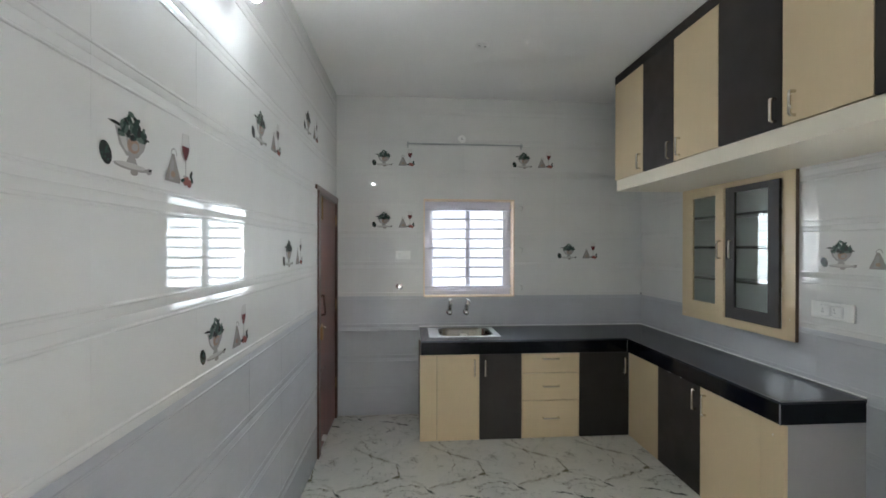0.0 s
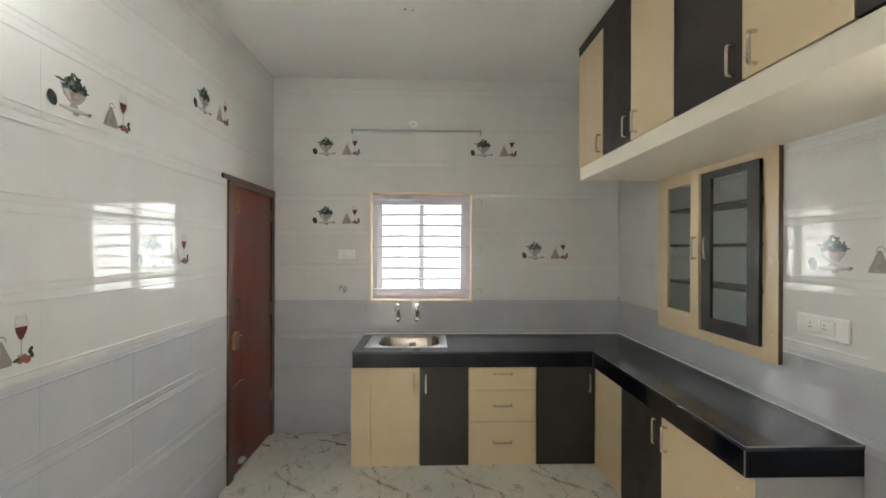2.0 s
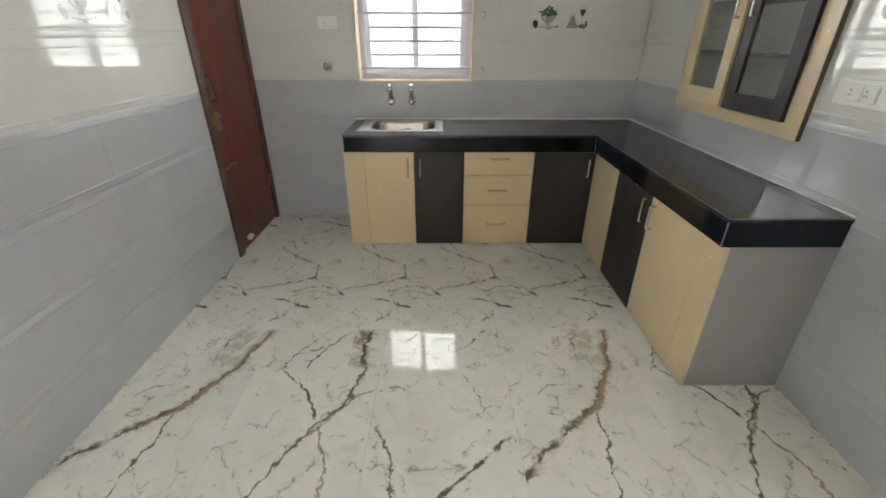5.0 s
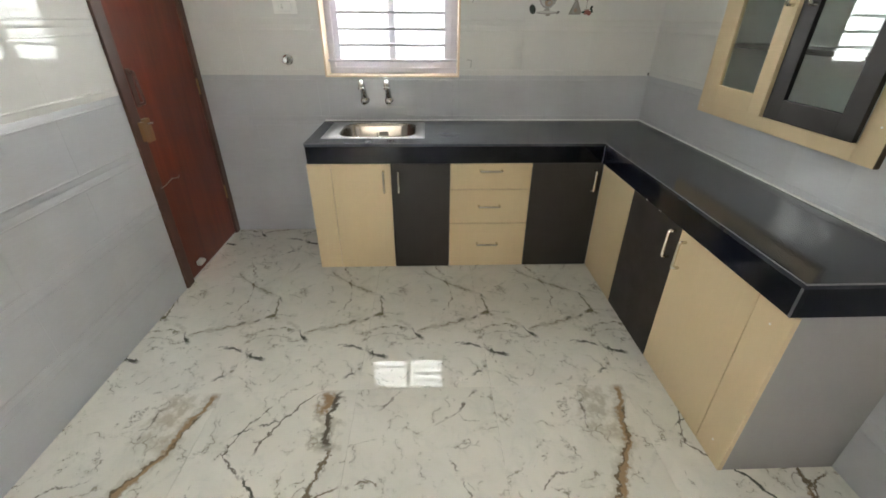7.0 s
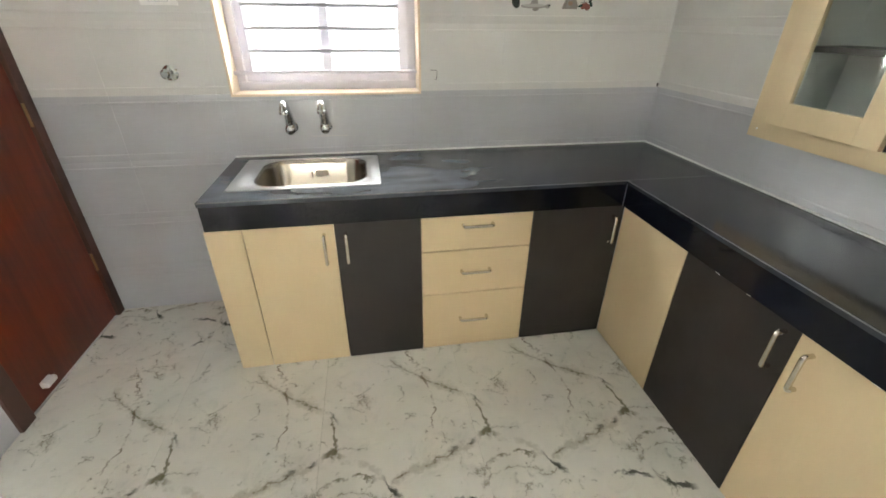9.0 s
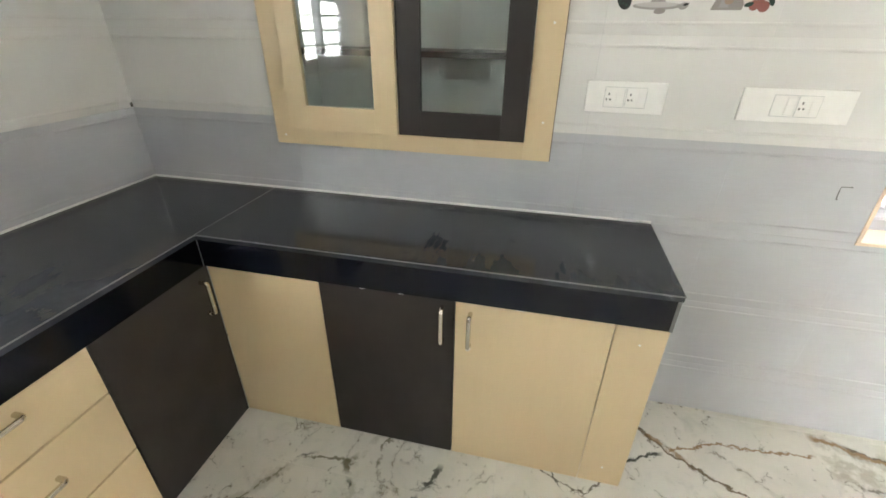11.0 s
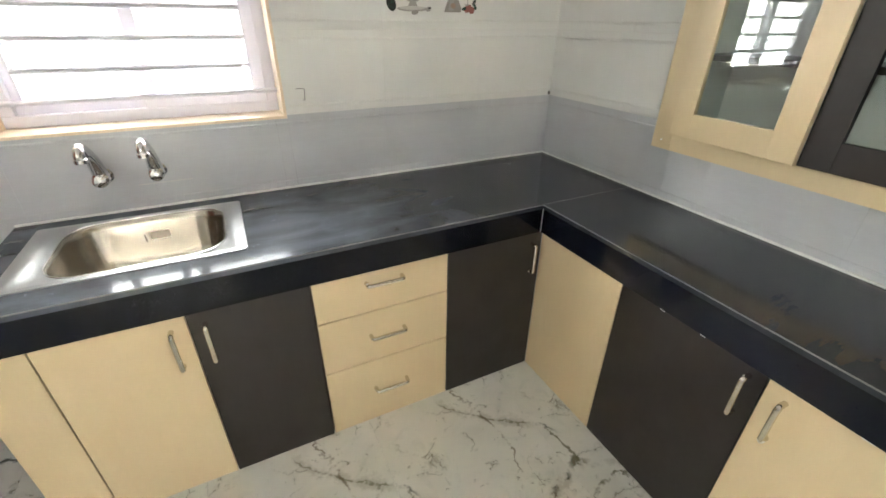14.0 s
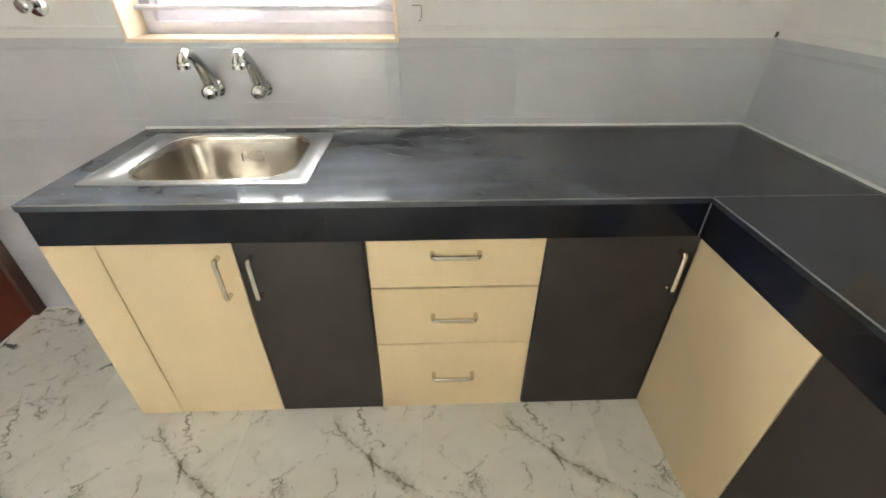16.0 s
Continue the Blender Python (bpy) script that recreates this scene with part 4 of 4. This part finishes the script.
# ---- glazed wall cabinet ----
def glazed_cabinet():
    g = thing("glazed_cabinet", "wall niche cabinet with one beige and one dark glazed door", "cabinet")
    y0, y1, z0, z1 = 2.394, 3.460, 1.066, 2.131
    fx0, fx1 = 2.406, 2.428
    iy0, iy1, iz0, iz1 = 2.486, 3.376, 1.132, 2.088
    part("face_frame", boxes((fx0, fx1, y0, iy0, z0, z1), (fx0, fx1, iy1, y1, z0, z1), (fx0, fx1, iy0, iy1, z0, iz0), (fx0, fx1, iy0, iy1, iz1, z1), bevel=0.001), "beige", g)
    # Brown strip puts the shade of the frame's south side into colour.
    part("edge_band", box(fx0 + 0.001, fx1, y0 - 0.0025, y0 - 0.0002, z0 + 0.001, z1 - 0.001), "edge_brown", g, "dark strip painting the shade on the frame's side")
    # Lining of the niche.
    n0, n1, m0, m1 = NICHE
    part("lining", boxes((2.655, 2.664, n0, n1, m0, m1), (2.430, 2.654, n0, n0 + 0.008, m0, m1), (2.430, 2.654, n1 - 0.008, n1, m0, m1), (2.430, 2.654, n0 + 0.009, n1 - 0.009, m0, m0 + 0.008), (2.430, 2.654, n0 + 0.009, n1 - 0.009, m1 - 0.008, m1)), "niche", g, "grey green tiled niche lining")
    for z in (1.400, 1.649, 1.890):
        part("shelf", box(2.440, 2.654, n0 + 0.010, n1 - 0.010, z - 0.010, z + 0.010), "shelf", g, "dark stone shelf")
    for lo, hi, mat, gy0, gy1, hy in ((2.941, 3.374, "beige", 3.025, 3.300, 2.968), (2.487, 2.939, "dark", 2.570, 2.856, 2.870)):
        dx0, dx1 = 2.384, 2.404
        zl, zh = 1.133, 2.087
        d = part("door", boxes((dx0, dx1, lo, gy0, zl, zh), (dx0, dx1, gy1, hi, zl, zh), (dx0, dx1, gy0, gy1, zl, 1.218), (dx0, dx1, gy0, gy1, 2.045, zh), bevel=0.0012), mat, g, ("beige" if mat == "beige" else "dark brown") + " framed glass door")
        part("pane", box(2.392, 2.396, gy0 - 0.003, gy1 + 0.003, 1.215, 2.048), "cab_glass", d)
        d_handle(d, (dx0, hy, 1.633), 0.128, (0, 0, 1), (-1, 0, 0))
        if mat == "beige":
            # This leaf stands ajar by a finger's breadth, hinged at its north edge.
            d.matrix_local = Matrix.Translation((dx1, hi, 0)) @ pose(0, 0, 0, 0, 0, -2.0) @ Matrix.Translation((-dx1, -hi, 0))
    for y, z in ((2.43, 1.50), (2.43, 1.20), (3.42, 1.10)):
        part("screw_cap", turned([(0.004, 0), (0.004, 0.001), (0.002, 0.0016)], 10, pose(fx0, y, z, 0, -90, 0)), "stopper", g)


glazed_cabinet()


# ---- small fittings ----
def switch_plate(turn, u, z, w, h, gangs, sockets=(0, 1)):
    """A white plate with flat modules; at the wall's u (middle), z."""
    s = new("switch_plate")
    s.matrix_world = turn @ Matrix.Translation((u, 0, z))
    tagged(s, "white plastic socket and switch plate on the wall tiles", "switch", "switch plates")
    part("plate", box(-w / 2, w / 2, 0.0025, 0.013, -h / 2, h / 2, bevel=0.004), "switch", s)
    gw = 0.060 if gangs == 2 else 0.075
    for i in range(gangs):
        c = (i - (gangs - 1) / 2) * (gw + 0.006)
        mod = part("module", box(c - gw / 2, c + gw / 2, 0.012, 0.0155, -h * 0.30, h * 0.30, bevel=0.0015), "switch", s)
        part("rocker", box(c - gw * 0.46, c - gw * 0.08, 0.015, 0.0190, -h * 0.26, h * 0.26, bevel=0.002), "switch", mod)
        part("gap_line", boxes((c - gw / 2 - 0.001, c - gw / 2, 0.0125, 0.0136, -h * 0.31, h * 0.31), (c + gw / 2, c + gw / 2 + 0.001, 0.0125, 0.0136, -h * 0.31, h * 0.31), (c - gw / 2, c + gw / 2, 0.0125, 0.0136, -h * 0.31 - 0.001, -h * 0.31), (c - gw / 2, c + gw / 2, 0.0125, 0.0136, h * 0.31, h * 0.31 + 0.001)), "rod", s)
        if i not in sockets:
            continue
        part("socket_holes", boxes((c + 0.010, c + 0.014, 0.015, 0.0159, -0.010, -0.004), (c + 0.021, c + 0.025, 0.015, 0.0159, -0.010, -0.004), (c + 0.0155, c + 0.0195, 0.015, 0.0159, 0.006, 0.013)), "slot", mod)
    return s


switch_plate(EAST, 2.182, 1.290, 0.242, 0.098, 2)
switch_plate(EAST, 1.698, 1.286, 0.300, 0.098, 2, (0,))
switch_plate(NORTH, 0.016, 1.570, 0.148, 0.084, 1)

rod = thing("curtain_rod", "thin grey curtain rod on two brackets above the window", "curtain rod", "", (0, NY, 2.660))
part("rod", tube([(0.030, -0.045, 0), (1.166, -0.045, 0)], 0.008, 10), "rod", rod, "", True)
for x in (0.030, 1.166):
    part("bracket", boxes((x - 0.008, x + 0.008, -0.006, -0.0005, -0.030, 0.030), (x - 0.004, x + 0.004, -0.050, -0.006, -0.012, -0.004), bevel=0.001), "rod", rod)
    part("finial", turned([(0.006, 0), (0.012, 0.004), (0.012, 0.012), (0.006, 0.016)], 12, pose(x - 0.008, -0.045, 0, 0, 90, 0)), "rod", rod)

rose = thing("ceiling_rose", "white round wiring cover on the wall above the rod", "wiring cover", "", (0.566, NY, 2.722))
part("cover", turned([(0.042, 0), (0.042, 0.006), (0.034, 0.014), (0.010, 0.016)], 28, m), "switch", rose, "", True)
part("hole", turned([(0.006, 0.0155), (0.006, 0.0170)], 12, m), "slot", rose)

cap = thing("fan_hook_plate", "small white fan hook plate with two dark screws", "ceiling plate", "", (0.582, 3.056, CZ))
part("plate", turned([(0.05, -0.001), (0.05, -0.004), (0.044, -0.006)], 28), "ceiling", cap, "", True)
for x in (-0.022, 0.024):
    part("screw", turned([(0.0055, -0.0055), (0.0055, -0.008)], 8, pose(x, 0.006 * (1 if x > 0 else -1), 0)), "slot", cap)

for x, z in ((1.150, 2.060), (1.150, 1.645), (1.150, 1.263)):
    h = thing("net_hook", "small dark wire hook beside the window", "hook", "window hooks", (x, NY, z))
    part("wire", tube([(0, 0.002, 0.0), (0, -0.006, 0.0), (0.016, -0.008, 0.0), (0.030, -0.006, -0.001), (0.030, -0.006, -0.022), (0.028, -0.006, -0.044), (0.018, 0.002, -0.045)], 0.0014, 6), "wire", h)
for z in (1.95, 1.540, 1.05):
    h = thing("net_hook", "small dark wire hook beside the window", "hook", "window hooks", (EX, 1.452, z))
    part("wire", tube([(0.002, 0, 0), (-0.006, 0, 0), (-0.008, -0.0, 0.0), (-0.006, 0.030, -0.001), (-0.006, 0.030, -0.022), (-0.006, 0.028, -0.044), (0.002, 0.018, -0.045)], 0.0014, 6), "wire", h)

lamp = thing("wall_lamp", "lit white bulb in an angled wall holder", "lamp", "", (WX, 1.68, 2.640))
aim = pose(0, 0, 0, 0, 96, 0)
part("holder_base", turned([(0.036, 0), (0.036, 0.008), (0.024, 0.020), (0.021, 0.034)], 20, aim), "switch", lamp, "", True)
part("socket", turned([(0.019, 0.030), (0.019, 0.058), (0.024, 0.074), (0.0315, 0.098), (0.033, 0.118)], 20, aim), "switch", lamp, "", True)
part("bulb", turned([(0.0325, 0.1185), (0.0325, 0.124), (0.0305, 0.132), (0.026, 0.139), (0.018, 0.145), (0.010, 0.148), (0.002, 0.149)], 20, aim), "bulb", lamp, "glowing white bulb dome", True)

chip = tagged(finish("trim_chip", boxes((EX - 0.012, EX - 0.002, NY - 0.006, NY - 0.0008, 1.168, 1.186), bevel=0.002), "wire"), "dark chipped tile corner", kind="structure")

# ---- wall tiles ----
rng = random.Random(11)
tiled_wall(wall_north, NORTH, 0.343 - TILE_W, -EX, -WX, [flip(WIN)],
           [(-(x + 0.21), z + 0.12) for x, z in ((-0.323, 2.385), (-0.323, 1.775), (1.068, 2.385), (1.533, 1.470))], rng)
tiled_wall(wall_west, WEST, -1.015, -NY, -SY, [flip((3.309, NY, 0, 2.0895))],
           [(-(y + 0.21), z + 0.12) for y, z in ((1.034, 1.775), (1.960, 2.080), (2.905, 2.385), (2.430, 1.470), (1.492, 1.165))], rng)
tiled_wall(wall_east, EAST, 1.816, SY, NY, [WIN_E, NICHE], [(2.05, 1.590)], rng)
tiled_wall(wall_south, SOUTH, 0.0, WX, EX, [DOORWAY], [], rng)

# ---- floor tiles ----
FW, FL, FX0, FY0 = 0.62, 1.23, -0.08, 2.45
BROWN, UMBER, INK = (0.32, 0.205, 0.105), (0.16, 0.12, 0.075), (0.055, 0.06, 0.05)
GREY, PALE, OLIVE = (0.14, 0.12, 0.095), (0.44, 0.42, 0.35), (0.17, 0.155, 0.095)
PRINT = {
    "strokes": marble("marble with ink strokes", [
        ("x", [(0.0, 0.54), (0.06, 0.555), (0.16, 0.50), (0.25, 0.41)], 0.030, PALE, 0.5, 0.2),
        ("x", [(0.23, 0.43), (0.26, 0.38), (0.31, 0.33)], 0.020, INK, 0.95, 0),
        ("x", [(0.26, 0.39), (0.34, 0.45), (0.52, 0.50), (0.62, 0.53)], 0.030, PALE, 0.6, 0),
        ("x", [(0.26, 0.39), (0.34, 0.45), (0.52, 0.50), (0.62, 0.53)], 0.009, UMBER, 0.9, 0.35),
        ("x", [(0.50, 0.50), (0.57, 0.52), (0.62, 0.54)], 0.014, INK, 0.9, 0.3),
        ("x", [(0.0, 0.53), (0.04, 0.56), (0.09, 0.55)], 0.022, OLIVE, 0.9, 0.2),
        ("x", [(0.36, 0.295), (0.46, 0.32), (0.56, 0.29), (0.62, 0.265)], 0.011, INK, 0.9, 0.35),
        ("x", [(0.0, 0.265), (0.05, 0.24), (0.13, 0.21)], 0.017, INK, 0.9, 0),
        ("x", [(0.09, 0.34), (0.14, 0.355), (0.18, 0.34)], 0.030, INK, 0.85, 0.7),
        ("x", [(0.02, 0.42), (0.12, 0.445), (0.22, 0.42)], 0.012, OLIVE, 0.85, 0.3),
        ("x", [(0.53, 0.06), (0.56, 0.09), (0.60, 0.12)], 0.009, INK, 0.8, 0),
        ("x", [(0.29, 1.05), (0.38, 0.95), (0.47, 0.88), (0.56, 0.81), (0.62, 0.77)], 0.045, PALE, 0.5, 0.2),
        ("x", [(0.29, 1.05), (0.38, 0.95), (0.47, 0.88), (0.56, 0.81), (0.62, 0.77)], 0.010, OLIVE, 0.75, 0.5),
        ("x", [(0.0, 0.77), (0.03, 0.755), (0.07, 0.70)], 0.014, INK, 0.8, 0.2),
        ("y", [(0.54, 0.06), (0.64, 0.055), (0.75, 0.03)], 0.012, OLIVE, 0.85, 0.3),
        ("y", [(0.55, 0.42), (0.70, 0.47), (0.88, 0.46), (1.15, 0.36)], 0.008, UMBER, 0.75, 0.4)], 3.1),
    "diagonal": marble("marble with a brown diagonal", [
        ("y", [(0.93, 0.46), (1.06, 0.45), (1.23, 0.45)], 0.100, (0.42, 0.385, 0.30), 0.65, 0.2),
        ("y", [(0.30, -0.04), (0.38, 0.05), (0.56, 0.23), (0.66, 0.37), (0.87, 0.50), (1.0, 0.52), (1.17, 0.59), (1.23, 0.60)], 0.050, PALE, 0.6, 0),
        ("y", [(0.0, -0.30), (0.38, 0.05), (0.56, 0.23), (0.68, 0.38)], 0.034, (0.115, 0.095, 0.07), 0.95, 0.1),
        ("y", [(0.56, 0.24), (0.66, 0.38), (0.87, 0.50), (1.0, 0.52), (1.17, 0.59), (1.23, 0.60)], 0.020, BROWN, 0.9, 0),
        ("y", [(0.60, 0.30), (0.70, 0.39), (0.87, 0.49), (1.0, 0.53), (1.12, 0.59)], 0.007, UMBER, 0.95, 0),
        ("y", [(0.0, 0.30), (0.34, 0.335), (0.46, 0.36), (0.65, 0.375)], 0.009, UMBER, 0.95, 0),
        ("y", [(0.97, 0.40), (1.10, 0.38), (1.22, 0.33)], 0.006, GREY, 0.8, 0.3),
        ("x", [(0.10, 0.72), (0.20, 0.80), (0.32, 0.84)], 0.007, GREY, 0.8, 0.3)], 7.7),
    "upright": marble("marble with an upright vein", [
        ("y", [(0.90, 0.53), (1.05, 0.51), (1.23, 0.49)], 0.070, (0.36, 0.34, 0.28), 0.7, 0.2),
        ("y", [(1.08, 0.51), (1.16, 0.50), (1.23, 0.49)], 0.046, BROWN, 0.9, 0.2),
        ("y", [(0.92, 0.54), (1.05, 0.52), (1.18, 0.53), (1.23, 0.55)], 0.018, (0.10, 0.085, 0.065), 0.95, 0),
        ("y", [(0.0, 0.10), (0.38, 0.27), (0.58, 0.39), (0.66, 0.47), (0.80, 0.52), (0.94, 0.55)], 0.010, UMBER, 0.95, 0),
        ("y", [(0.50, 0.35), (0.62, 0.44), (0.72, 0.49)], 0.018, BROWN, 0.8, 0.2),
        ("y", [(0.0, 0.50), (0.35, 0.47), (0.48, 0.43), (0.59, 0.39)], 0.008, BROWN, 0.9, 0),
        ("y", [(0.59, 0.37), (0.70, 0.33), (0.76, 0.29), (0.83, 0.24)], 0.013, INK, 0.95, 0),
        ("y", [(0.80, 0.25), (0.91, 0.13), (1.02, 0.17), (1.23, 0.31)], 0.008, GREY, 0.9, 0.1),
        ("y", [(0.90, 0.24), (0.98, 0.27), (1.15, 0.37), (1.23, 0.46)], 0.008, GREY, 0.9, 0),
        ("x", [(0.40, 0.62), (0.48, 0.655), (0.55, 0.74), (0.62, 0.77)], 0.008, UMBER, 0.9, 0),
        ("x", [(0.12, 0.98), (0.20, 1.04), (0.32, 1.06)], 0.007, INK, 0.8, 0.3)], 12.4),
    "sparse": marble("marble with sparse strokes", [
        ("y", [(0.20, 0.24), (0.35, 0.41), (0.43, 0.49), (0.52, 0.60)], 0.022, (0.10, 0.085, 0.065), 0.95, 0.1),
        ("y", [(0.20, 0.12), (0.36, 0.11), (0.45, 0.08), (0.57, 0.03)], 0.009, GREY, 0.9, 0),
        ("x", [(0.0, 0.77), (0.07, 0.79), (0.16, 0.76)], 0.008, UMBER, 0.8, 0.2),
        ("y", [(0.60, 0.52), (0.74, 0.47), (0.90, 0.40)], 0.006, GREY, 0.75, 0.3),
        ("y", [(1.02, 0.36), (1.10, 0.45), (1.22, 0.55)], 0.012, GREY, 0.9, 0.3),
        ("y", [(1.10, 0.10), (1.17, 0.16), (1.23, 0.24)], 0.012, GREY, 0.8, 0.3)], 18.9),
}
ROWS = {0: ["strokes"], 1: ["strokes"], -1: ["diagonal", "upright", "sparse"], -2: ["sparse", "diagonal", "upright"], -3: ["upright", "sparse", "diagonal"]}
for r in range(-3, 2):
    for c in range(-1, 5):
        x0, y0 = FX0 + c * FW, FY0 + r * FL
        a, b, p, q = max(x0, WX), min(x0 + FW, EX), max(y0, SY), min(y0 + FL, NY)
        if b - a < 0.004 or q - p < 0.004:
            continue
        kinds = ROWS[r]
        bm = box(a - x0 + 0.0004, b - x0 - 0.0004, p - y0 + 0.0004, q - y0 - 0.0004, -0.0095, 0.0, bevel=0.0002)
        me = bpy.data.meshes.new("floor_tile")
        bm.to_mesh(me)
        bm.free()
        me.materials.append(PRINT[kinds[(c + 1) % len(kinds)]])
        t = new("tile", me)
        t.parent = floor
        t.location = (x0, y0, 0.0)
